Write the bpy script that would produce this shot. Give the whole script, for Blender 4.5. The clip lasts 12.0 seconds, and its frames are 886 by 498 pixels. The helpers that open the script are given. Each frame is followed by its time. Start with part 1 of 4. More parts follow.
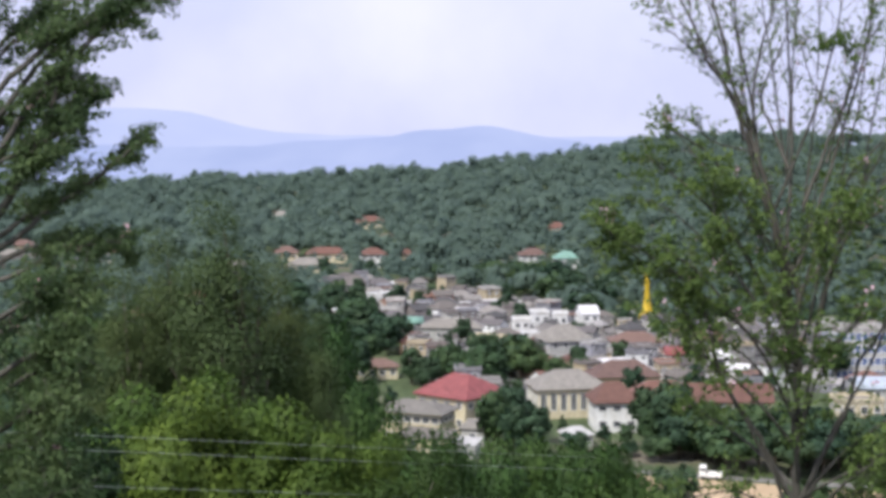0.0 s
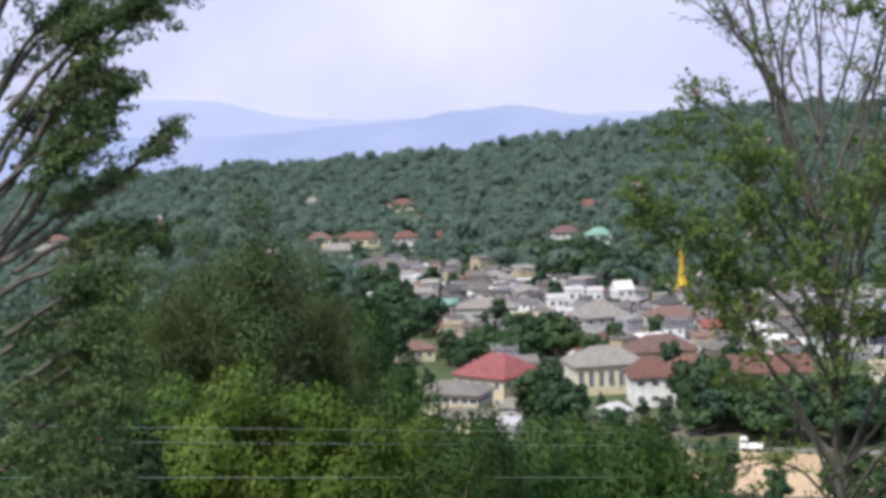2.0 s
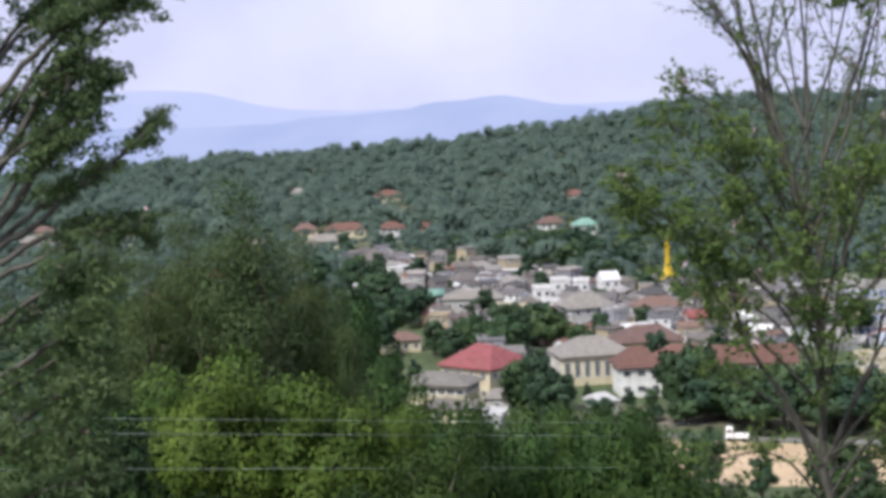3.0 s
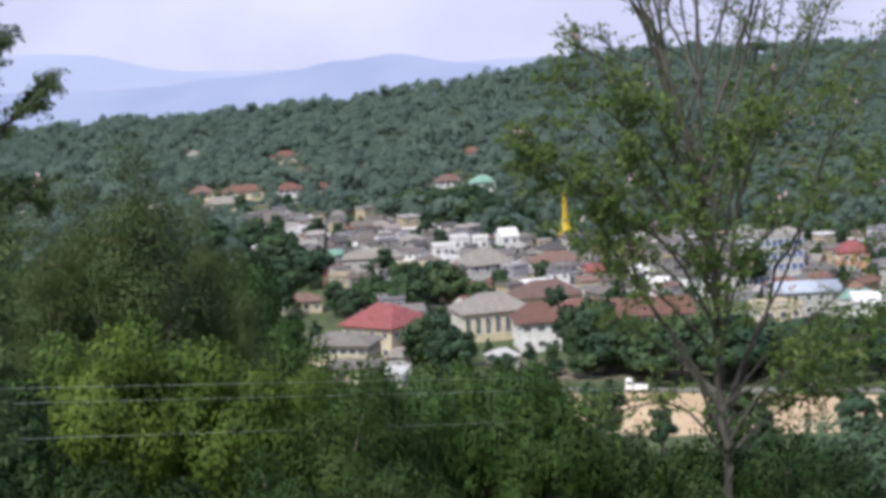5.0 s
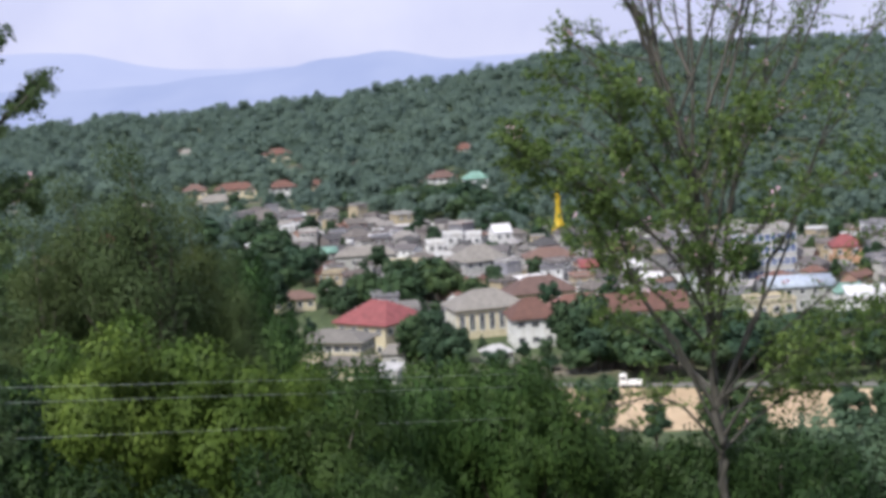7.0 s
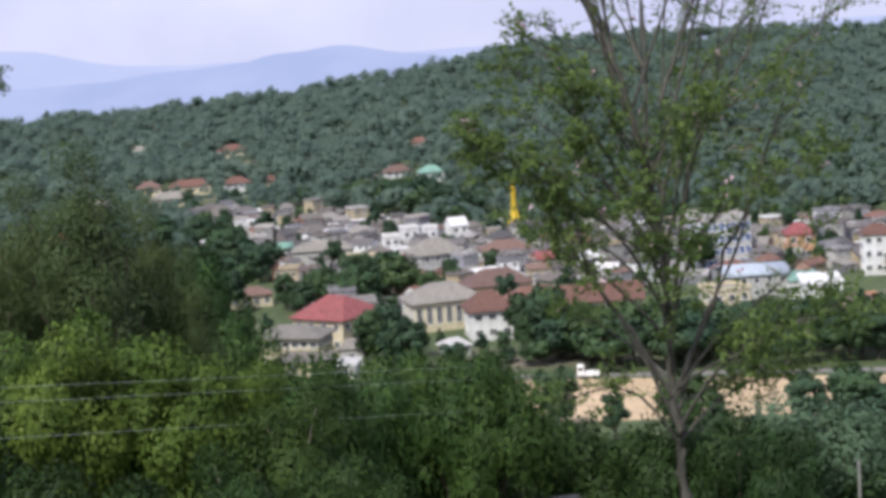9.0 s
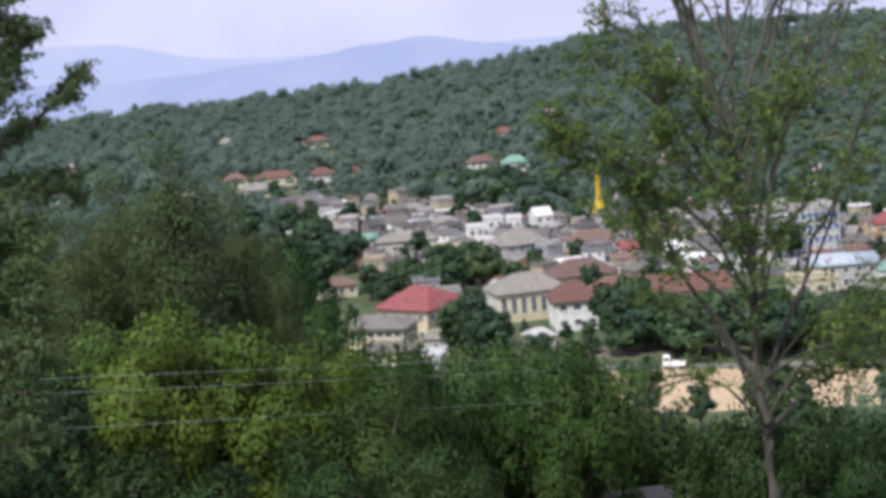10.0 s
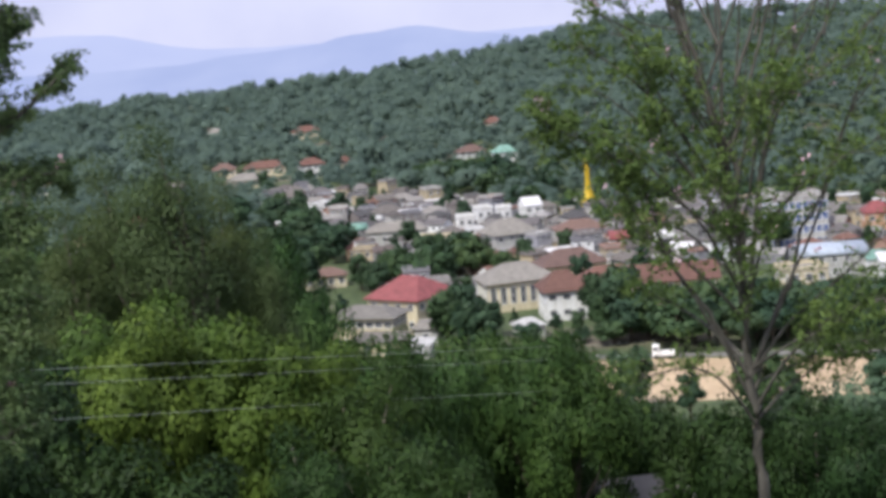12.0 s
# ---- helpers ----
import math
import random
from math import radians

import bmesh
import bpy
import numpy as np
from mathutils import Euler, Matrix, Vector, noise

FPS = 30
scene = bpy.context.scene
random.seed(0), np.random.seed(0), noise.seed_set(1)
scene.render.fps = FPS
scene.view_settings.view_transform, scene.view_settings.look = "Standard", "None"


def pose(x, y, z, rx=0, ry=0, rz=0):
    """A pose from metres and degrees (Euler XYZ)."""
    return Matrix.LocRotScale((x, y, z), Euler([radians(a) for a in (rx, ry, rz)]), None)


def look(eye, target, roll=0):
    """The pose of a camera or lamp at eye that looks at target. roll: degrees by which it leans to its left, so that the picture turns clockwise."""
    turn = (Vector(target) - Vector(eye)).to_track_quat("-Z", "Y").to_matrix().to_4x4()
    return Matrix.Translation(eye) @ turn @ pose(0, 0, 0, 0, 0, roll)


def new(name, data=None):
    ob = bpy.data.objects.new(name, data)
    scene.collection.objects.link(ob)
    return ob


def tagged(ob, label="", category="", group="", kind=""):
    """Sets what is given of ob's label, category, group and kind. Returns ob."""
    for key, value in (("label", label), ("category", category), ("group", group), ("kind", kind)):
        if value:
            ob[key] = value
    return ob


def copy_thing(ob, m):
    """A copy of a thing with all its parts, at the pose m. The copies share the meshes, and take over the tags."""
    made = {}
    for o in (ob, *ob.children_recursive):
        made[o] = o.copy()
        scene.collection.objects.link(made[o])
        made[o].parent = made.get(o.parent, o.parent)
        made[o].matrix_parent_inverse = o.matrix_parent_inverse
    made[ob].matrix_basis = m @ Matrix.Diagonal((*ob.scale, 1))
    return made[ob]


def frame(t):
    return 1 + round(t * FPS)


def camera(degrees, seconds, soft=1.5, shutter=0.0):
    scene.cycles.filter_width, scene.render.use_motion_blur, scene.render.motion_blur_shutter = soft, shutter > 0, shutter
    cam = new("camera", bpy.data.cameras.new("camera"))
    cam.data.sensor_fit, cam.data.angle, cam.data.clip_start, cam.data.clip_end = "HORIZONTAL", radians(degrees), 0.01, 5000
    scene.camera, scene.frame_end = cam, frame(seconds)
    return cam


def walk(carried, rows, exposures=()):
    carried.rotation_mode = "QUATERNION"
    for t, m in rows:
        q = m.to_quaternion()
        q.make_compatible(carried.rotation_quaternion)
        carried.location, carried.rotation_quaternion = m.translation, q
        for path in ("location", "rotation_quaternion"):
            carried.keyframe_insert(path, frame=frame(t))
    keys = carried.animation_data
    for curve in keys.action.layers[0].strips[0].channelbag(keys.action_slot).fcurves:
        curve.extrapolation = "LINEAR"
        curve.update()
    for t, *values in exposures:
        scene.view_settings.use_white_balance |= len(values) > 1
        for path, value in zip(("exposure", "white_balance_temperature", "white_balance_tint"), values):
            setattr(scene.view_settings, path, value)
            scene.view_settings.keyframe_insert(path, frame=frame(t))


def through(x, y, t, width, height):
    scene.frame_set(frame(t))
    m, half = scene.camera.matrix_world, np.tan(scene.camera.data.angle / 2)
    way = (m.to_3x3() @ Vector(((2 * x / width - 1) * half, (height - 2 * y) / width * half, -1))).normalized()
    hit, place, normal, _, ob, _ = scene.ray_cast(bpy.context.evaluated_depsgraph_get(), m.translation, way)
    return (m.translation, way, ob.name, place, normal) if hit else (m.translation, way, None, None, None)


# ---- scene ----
# Camera: held in the hand on a hillside balcony, turning on the spot.
cam = camera(32.0, 12.0, soft=4.1)
EYE = (0.0, 0.0, 60.0)
TURNS = [
    (0.0, 85.587, 0.000, 0.000),
    (0.5, 85.514, 0.936, 1.492),
    (1.0, 84.889, 1.540, 1.787),
    (1.5, 84.647, 1.837, 1.675),
    (2.0, 84.909, 2.113, 1.042),
    (2.5, 84.757, 2.034, 0.395),
    (3.0, 84.546, 2.154, 0.525),
    (3.5, 84.364, 2.173, -0.254),
    (5.5, 82.628, 3.257, -3.757),
    (6.0, 82.690, 3.337, -3.778),
    (6.5, 82.698, 3.358, -3.622),
    (8.5, 82.738, 3.768, -4.306),
    (9.0, 82.365, 3.992, -5.350),
    (9.5, 83.002, 3.501, -1.438),
    (10.0, 82.231, 4.558, -2.263),
    (10.5, 82.039, 4.639, -1.953),
    (11.0, 82.093, 4.612, -2.018),
    (11.5, 82.033, 4.805, -2.925),
    (12.0, 81.829, 4.619, -2.668),
]
walk(cam, [(t, pose(*EYE, rx, ry, rz)) for t, rx, ry, rz in TURNS],
     exposures=[(0.0, 0.33), (2.0, 0.31), (3.5, 0.29), (5.5, 0.26), (9.0, 0.25), (12.0, 0.25)])

# ---- world and sun ----
SUN_UP, SUN_ROUND = 52.0, 215.0      # elevation; compass bearing clockwise from +y
world = bpy.data.worlds.new("hazy_sky")
scene.world = world
world.use_nodes = True
wn, wl = world.node_tree.nodes, world.node_tree.links
sky = wn.new("ShaderNodeTexSky")
sky.sky_type, sky.sun_disc = "NISHITA", False
sky.sun_elevation, sky.sun_rotation = radians(SUN_UP), radians(SUN_ROUND)
sky.dust_density, sky.air_density, sky.ozone_density = 4.0, 1.0, 3.0
cloud = wn.new("ShaderNodeTexNoise")
cloud.inputs["Scale"].default_value, cloud.inputs["Detail"].default_value = 5.0, 6.0
cloud_ramp = wn.new("ShaderNodeValToRGB")
cloud_ramp.color_ramp.elements[0].position, cloud_ramp.color_ramp.elements[1].position = 0.42, 0.72
cloud_mix = wn.new("ShaderNodeMixRGB")
cloud_mix.inputs[2].default_value = (7.3, 7.4, 9.1, 1)
haze_mix = wn.new("ShaderNodeMixRGB")
haze_mix.inputs[0].default_value = 0.88
haze_mix.inputs[2].default_value = (6.2, 6.5, 9.1, 1)
wl.new(sky.outputs[0], haze_mix.inputs[1])
wl.new(cloud.outputs["Fac"], cloud_ramp.inputs[0])
wl.new(cloud_ramp.outputs[0], cloud_mix.inputs[0])
wl.new(haze_mix.outputs[0], cloud_mix.inputs[1])
wl.new(cloud_mix.outputs[0], wn["Background"].inputs[0])
wn["Background"].inputs[1].default_value = 0.1

sun_data = bpy.data.lights.new("sun", "SUN")
sun_data.energy, sun_data.angle, sun_data.color = 3.8, radians(6.0), (1.0, 0.97, 0.9)
sun = new("sun", sun_data)
sun.matrix_world = look((0, 0, 0), (-math.sin(radians(SUN_ROUND)) * math.cos(radians(SUN_UP)),
                                    -math.cos(radians(SUN_ROUND)) * math.cos(radians(SUN_UP)), -math.sin(radians(SUN_UP))))


# ---- materials ----
def material(name, rough=0.8, metal=0.0):
    m = bpy.data.materials.new(name)
    m.use_nodes = True
    b = m.node_tree.nodes["Principled BSDF"]
    b.inputs["Roughness"].default_value, b.inputs["Metallic"].default_value = rough, metal
    return m, m.node_tree.nodes, m.node_tree.links, b


def ramp(n, l, fac, stops, steps="LINEAR"):
    r = n.new("ShaderNodeValToRGB")
    r.color_ramp.interpolation = steps
    while len(r.color_ramp.elements) < len(stops):
        r.color_ramp.elements.new(0.5)
    for e, (p, c) in zip(r.color_ramp.elements, stops):
        e.position, e.color = p, (*c, 1)
    l.new(fac, r.inputs[0])
    return r.outputs[0]


def noise_fac(n, l, scale, detail=4.0, coords="Object", stretch=(1, 1, 1)):
    tc, mp, t = n.new("ShaderNodeTexCoord"), n.new("ShaderNodeMapping"), n.new("ShaderNodeTexNoise")
    mp.inputs["Scale"].default_value = stretch
    t.inputs["Scale"].default_value, t.inputs["Detail"].default_value = scale, detail
    l.new(tc.outputs[coords], mp.inputs[0])
    l.new(mp.outputs[0], t.inputs[0])
    return t.outputs["Fac"]


def mixed(n, l, a, b, fac=0.5, how="MIX"):
    x = n.new("ShaderNodeMixRGB")
    x.blend_type = how
    for s, v in ((0, fac), (1, a), (2, b)):
        if hasattr(v, "links"):
            l.new(v, x.inputs[s])
        else:
            x.inputs[s].default_value = v if s == 0 else (*v, 1)
    return x.outputs[0]


def bumped(n, l, b, fac, strength=0.4, distance=0.05):
    k = n.new("ShaderNodeBump")
    k.inputs["Strength"].default_value, k.inputs["Distance"].default_value = strength, distance
    l.new(fac, k.inputs["Height"])
    l.new(k.outputs[0], b.inputs["Normal"])


def leaf_material(name, dark, mid, light, through=0.25, patch=0.6, gloss=0.14):
    """Leaves: tint by leaf, by clump and by tree; some light shines through."""
    m, n, l, b = material(name, 0.55)
    geo, info = n.new("ShaderNodeNewGeometry"), n.new("ShaderNodeObjectInfo")
    by_leaf = ramp(n, l, geo.outputs["Random Per Island"], [(0.0, dark), (0.55, mid), (1.0, light)])
    by_clump = ramp(n, l, noise_fac(n, l, patch, 2.0), [(0.35, dark), (0.65, light)])
    col = mixed(n, l, by_leaf, by_clump, 0.5)
    tint = ramp(n, l, info.outputs["Random"], [(0.0, (0.82, 0.9, 0.92)), (0.5, (1.0, 1.0, 0.95)), (1.0, (1.18, 1.1, 0.95))])
    col = mixed(n, l, col, tint, 1.0, "MULTIPLY")
    l.new(col, b.inputs["Base Color"])
    b.inputs["Specular IOR Level"].default_value = gloss
    tr, mx = n.new("ShaderNodeBsdfTranslucent"), n.new("ShaderNodeMixShader")
    l.new(col, tr.inputs[0])
    mx.inputs[0].default_value = through
    l.new(b.outputs[0], mx.inputs[1])
    l.new(tr.outputs[0], mx.inputs[2])
    l.new(mx.outputs[0], n["Material Output"].inputs[0])
    return m


LEAF_DARK = leaf_material("leaf_dark_green", (0.012, 0.028, 0.01), (0.023, 0.05, 0.016), (0.045, 0.086, 0.026))
LEAF_MID = leaf_material("leaf_mid_green", (0.019, 0.045, 0.014), (0.038, 0.08, 0.023), (0.07, 0.128, 0.035))
# valley leaves greyed and blued in the colour to stand for the haze
LEAF_VALLEY = leaf_material("leaf_valley_haze_green", (0.026, 0.052, 0.034), (0.042, 0.08, 0.048), (0.068, 0.115, 0.064))
LEAF_VALLEY_MID = leaf_material("leaf_valley_haze_mid_green", (0.034, 0.066, 0.034), (0.055, 0.098, 0.046), (0.085, 0.135, 0.06))
LEAF_BUSH = leaf_material("leaf_bush_green", (0.016, 0.036, 0.011), (0.033, 0.066, 0.019), (0.064, 0.112, 0.03), 0.28, 0.9)
LEAF_OPEN = leaf_material("leaf_olive_green", (0.075, 0.128, 0.042), (0.128, 0.2, 0.06), (0.195, 0.27, 0.086), 0.5)
LEAF_LIME = leaf_material("leaf_yellow_green", (0.036, 0.07, 0.015), (0.076, 0.132, 0.026), (0.14, 0.21, 0.046), 0.32, 0.9)
LEAF_OLIVE = leaf_material("leaf_olive_dark", (0.043, 0.069, 0.027), (0.067, 0.1, 0.038), (0.098, 0.136, 0.052), 0.3, 0.35)
LEAF_FEATHER = leaf_material("leaf_feathery_green", (0.045, 0.085, 0.046), (0.084, 0.143, 0.07), (0.145, 0.212, 0.1), 0.48, 1.2)
LEAF_GREY = leaf_material("leaf_grey_green", (0.06, 0.1, 0.06), (0.095, 0.15, 0.085), (0.135, 0.19, 0.11))
# far-hill leaves, with the haze put into a paler, bluer base colour
LEAF_FAR = leaf_material("forest_haze_green", (0.122, 0.184, 0.178), (0.146, 0.214, 0.2), (0.174, 0.25, 0.218), 0.58, 0.03, 0.06)
LEAF_TEAL = leaf_material("leaf_blue_green", (0.035, 0.068, 0.044), (0.055, 0.1, 0.06), (0.085, 0.14, 0.078))
PETAL = leaf_material("petal_pink", (0.5, 0.3, 0.42), (0.6, 0.4, 0.52), (0.75, 0.55, 0.65))


def bark_material(name, a, b2):
    m, n, l, b = material(name, 0.9)
    f = noise_fac(n, l, 6.0, 6.0, stretch=(1, 1, 0.25))
    l.new(ramp(n, l, f, [(0.3, a), (0.7, b2)]), b.inputs["Base Color"])
    bumped(n, l, b, f, 0.6, 0.03)
    return m


BARK = bark_material("bark_brown", (0.05, 0.04, 0.03), (0.14, 0.115, 0.09))
BARK_GREY = bark_material("bark_grey", (0.042, 0.039, 0.033), (0.11, 0.102, 0.088))
BARK_PALE = bark_material("bark_pale", (0.16, 0.14, 0.11), (0.3, 0.27, 0.22))


def wall_material(name, stops):
    """Painted render, one tone a house, with rain streaks and blotches."""
    m, n, l, b = material(name, 0.85)
    info = n.new("ShaderNodeObjectInfo")
    tone = ramp(n, l, info.outputs["Random"], stops, "CONSTANT" if len(stops) > 2 else "LINEAR")
    streak = ramp(n, l, noise_fac(n, l, 1.3, 5.0, stretch=(1, 1, 0.3)), [(0.3, (0.72, 0.7, 0.66)), (0.62, (1, 1, 1))])
    l.new(mixed(n, l, tone, streak, 0.8, "MULTIPLY"), b.inputs["Base Color"])
    bumped(n, l, b, noise_fac(n, l, 18.0, 4.0), 0.2, 0.02)
    return m


WALL_MIX = wall_material("wall_town", [(0.0, (0.15, 0.15, 0.16)), (0.14, (0.3, 0.29, 0.29)), (0.26, (0.2, 0.18, 0.18)), (0.38, (0.48, 0.47, 0.46)), (0.5, (0.22, 0.22, 0.25)),
                                       (0.6, (0.44, 0.37, 0.26)), (0.7, (0.78, 0.79, 0.81)), (0.82, (0.3, 0.3, 0.34)), (0.92, (0.36, 0.22, 0.18))])
WALL_WHITE = wall_material("wall_white", [(0.0, (0.7, 0.7, 0.72)), (1.0, (0.74, 0.74, 0.74))])
WALL_CREAM = wall_material("wall_cream", [(0.0, (0.6, 0.53, 0.37)), (1.0, (0.64, 0.57, 0.42))])
WALL_GREY = wall_material("wall_grey", [(0.0, (0.4, 0.4, 0.4)), (1.0, (0.5, 0.49, 0.47))])
WALL_ORANGE = wall_material("wall_orange", [(0.0, (0.55, 0.32, 0.2)), (1.0, (0.58, 0.35, 0.23))])


def roof_material(name, stops, ridge=True):
    m, n, l, b = material(name, 0.75)
    info = n.new("ShaderNodeObjectInfo")
    tone = ramp(n, l, info.outputs["Random"], stops, "CONSTANT" if len(stops) > 2 else "LINEAR")
    stain = ramp(n, l, noise_fac(n, l, 0.9, 6.0), [(0.3, (0.6, 0.58, 0.56)), (0.65, (1.05, 1.03, 1.0))])
    l.new(mixed(n, l, tone, stain, 0.75, "MULTIPLY"), b.inputs["Base Color"])
    tc, wv = n.new("ShaderNodeTexCoord"), n.new("ShaderNodeTexWave")
    wv.inputs["Scale"].default_value = 2.2
    l.new(tc.outputs["Object"], wv.inputs[0])
    bumped(n, l, b, wv.outputs["Fac"], 0.5, 0.05)
    return m


ROOF_MIX = roof_material("roof_town", [(0.0, (0.075, 0.073, 0.077)), (0.14, (0.18, 0.17, 0.165)), (0.28, (0.105, 0.092, 0.09)), (0.4, (0.25, 0.235, 0.225)), (0.52, (0.13, 0.12, 0.125)),
                                       (0.64, (0.19, 0.1, 0.08)), (0.73, (0.32, 0.31, 0.315)), (0.83, (0.15, 0.135, 0.125)), (0.93, (0.68, 0.68, 0.7))])
ROOF_GREY = roof_material("roof_grey_sheet", [(0.0, (0.2, 0.185, 0.17)), (1.0, (0.25, 0.235, 0.215))])
ROOF_RED = roof_material("roof_crimson_sheet", [(0.0, (0.24, 0.068, 0.072)), (1.0, (0.27, 0.078, 0.08))])
ROOF_TILE = roof_material("roof_clay_tile", [(0.0, (0.125, 0.062, 0.048)), (1.0, (0.17, 0.082, 0.063))])
ROOF_BROWN = roof_material("roof_brown_tile", [(0.0, (0.13, 0.08, 0.07)), (1.0, (0.18, 0.11, 0.09))])
ROOF_OLD = roof_material("roof_weathered_tile", [(0.0, (0.15, 0.14, 0.13)), (1.0, (0.18, 0.17, 0.155))])
ROOF_WHITE = roof_material("roof_white_sheet", [(0.0, (0.66, 0.66, 0.69)), (1.0, (0.7, 0.7, 0.72))])
ROOF_PALE = roof_material("roof_pale_sheet", [(0.0, (0.42, 0.42, 0.43)), (1.0, (0.48, 0.48, 0.49))])
ROOF_GREEN = roof_material("roof_green_sheet", [(0.0, (0.17, 0.32, 0.27)), (1.0, (0.22, 0.38, 0.32))])
ROOF_BLUE = roof_material("roof_blue_sheet", [(0.0, (0.4, 0.46, 0.56)), (1.0, (0.46, 0.52, 0.62))])


def plain_material(name, a, b2, scale=2.0, rough=0.8, metal=0.0):
    m, n, l, b = material(name, rough, metal)
    f = noise_fac(n, l, scale, 6.0)
    l.new(ramp(n, l, f, [(0.3, a), (0.7, b2)]), b.inputs["Base Color"])
    bumped(n, l, b, f, 0.3, 0.03)
    return m


GLASS_DARK = plain_material("window_glass", (0.03, 0.035, 0.045), (0.06, 0.065, 0.08), 0.5, 0.12)
GLASS_BLUE = plain_material("blue_glazing", (0.06, 0.1, 0.24), (0.12, 0.17, 0.34), 0.4, 0.15)
TRIM_WHITE = plain_material("trim_white", (0.7, 0.7, 0.69), (0.8, 0.8, 0.79))
SAND = plain_material("field_earth", (0.37, 0.27, 0.165), (0.5, 0.38, 0.25), 0.12, 0.95)
ASPHALT = plain_material("asphalt", (0.14, 0.135, 0.13), (0.22, 0.21, 0.2), 0.6, 0.9)
GOLD = plain_material("gold_paint", (0.5, 0.33, 0.02), (0.62, 0.43, 0.035), 0.8, 0.4, 0.2)
CABLE = plain_material("cable_aluminium", (0.36, 0.39, 0.36), (0.5, 0.53, 0.5), 9.0, 0.6, 0.3)
CONCRETE = plain_material("weathered_concrete", (0.17, 0.165, 0.155), (0.26, 0.255, 0.24), 3.0, 0.9)
PAINT_WHITE = plain_material("car_paint_white", (0.78, 0.78, 0.78), (0.82, 0.82, 0.82), 1.0, 0.3)
RUBBER = plain_material("rubber", (0.02, 0.02, 0.02), (0.035, 0.035, 0.035), 5.0, 0.8)


def ground_material():
    m, n, l, b = material("hillside_ground", 0.95)
    grass = ramp(n, l, noise_fac(n, l, 0.4, 6.0), [(0.3, (0.03, 0.05, 0.018)), (0.7, (0.08, 0.11, 0.04))])
    earth = ramp(n, l, noise_fac(n, l, 0.25, 6.0), [(0.3, (0.12, 0.1, 0.085)), (0.7, (0.26, 0.21, 0.17))])
    patch = ramp(n, l, noise_fac(n, l, 0.02, 5.0), [(0.56, (0, 0, 0)), (0.7, (1, 1, 1))])
    l.new(mixed(n, l, grass, earth, patch), b.inputs["Base Color"])
    bumped(n, l, b, noise_fac(n, l, 1.5, 6.0), 0.6, 0.2)
    return m


GROUND = ground_material()


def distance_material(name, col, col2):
    """Far hills, the air's blue haze put into their colour: a plain glowing backdrop."""
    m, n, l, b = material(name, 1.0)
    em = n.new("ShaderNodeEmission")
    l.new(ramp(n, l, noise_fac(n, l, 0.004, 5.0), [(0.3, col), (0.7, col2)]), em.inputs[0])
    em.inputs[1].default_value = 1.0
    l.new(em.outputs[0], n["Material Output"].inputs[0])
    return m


# ---- mesh helpers ----
def mesh_from(name, verts, faces, mat, smooth=False):
    me = bpy.data.meshes.new(name)
    me.from_pydata([tuple(v) for v in verts], [], [tuple(f) for f in faces])
    me.materials.append(mat)
    if smooth:
        me.polygons.foreach_set("use_smooth", [True] * len(me.polygons))
    me.update()
    return me


def child(name, me, parent, label="", m=None):
    ob = new(name, me)
    ob.parent = parent
    if m is not None:
        ob.matrix_basis = m
    return tagged(ob, label)


def part(name, bm, mat, parent, label=""):
    me = bpy.data.meshes.new(name)
    bm.to_mesh(me)
    bm.free()
    me.materials.append(mat)
    return child(name, me, parent, label)


def add_box(bm, cx, cy, cz, sx, sy, sz, bevel=0.0):
    """A box by its centre and size."""
    got = bmesh.ops.create_cube(bm, size=1.0)["verts"]
    for v in got:
        v.co = Vector((cx + v.co.x * sx, cy + v.co.y * sy, cz + v.co.z * sz))
    if bevel:
        edges = list({e for v in got for e in v.link_edges})
        bmesh.ops.bevel(bm, geom=edges, offset=bevel, segments=1, affect="EDGES")
    return bm


def tube_arrays(path, radii, sides=6):
    """Vertices and faces of a tapering tube along a path."""
    path = [Vector(p) for p in path]
    vs, fs = [], []
    for i, p in enumerate(path):
        d = (path[min(i + 1, len(path) - 1)] - path[max(i - 1, 0)]).normalized()
        a = d.orthogonal().normalized()
        if i and abs(d.z) < 0.999:
            a = d.cross(Vector((0, 0, 1))).normalized()
        elif abs(d.z) < 0.999:
            a = d.cross(Vector((0, 0, 1))).normalized()
        c = d.cross(a)
        for k in range(sides):
            w = 2 * math.pi * k / sides
            vs.append(p + (a * math.cos(w) + c * math.sin(w)) * radii[i])
    for i in range(len(path) - 1):
        for k in range(sides):
            k2 = (k + 1) % sides
            fs.append((i * sides + k, i * sides + k2, (i + 1) * sides + k2, (i + 1) * sides + k))
    fs.append(tuple(range((len(path) - 1) * sides, len(path) * sides)))
    return vs, fs


def tubes_mesh(name, tubes, mat, sides=6):
    vs, fs = [], []
    for path, radii in tubes:
        v, f = tube_arrays(path, radii, sides)
        o = len(vs)
        vs += v
        fs += [tuple(i + o for i in q) for q in f]
    return mesh_from(name, vs, fs, mat, True)


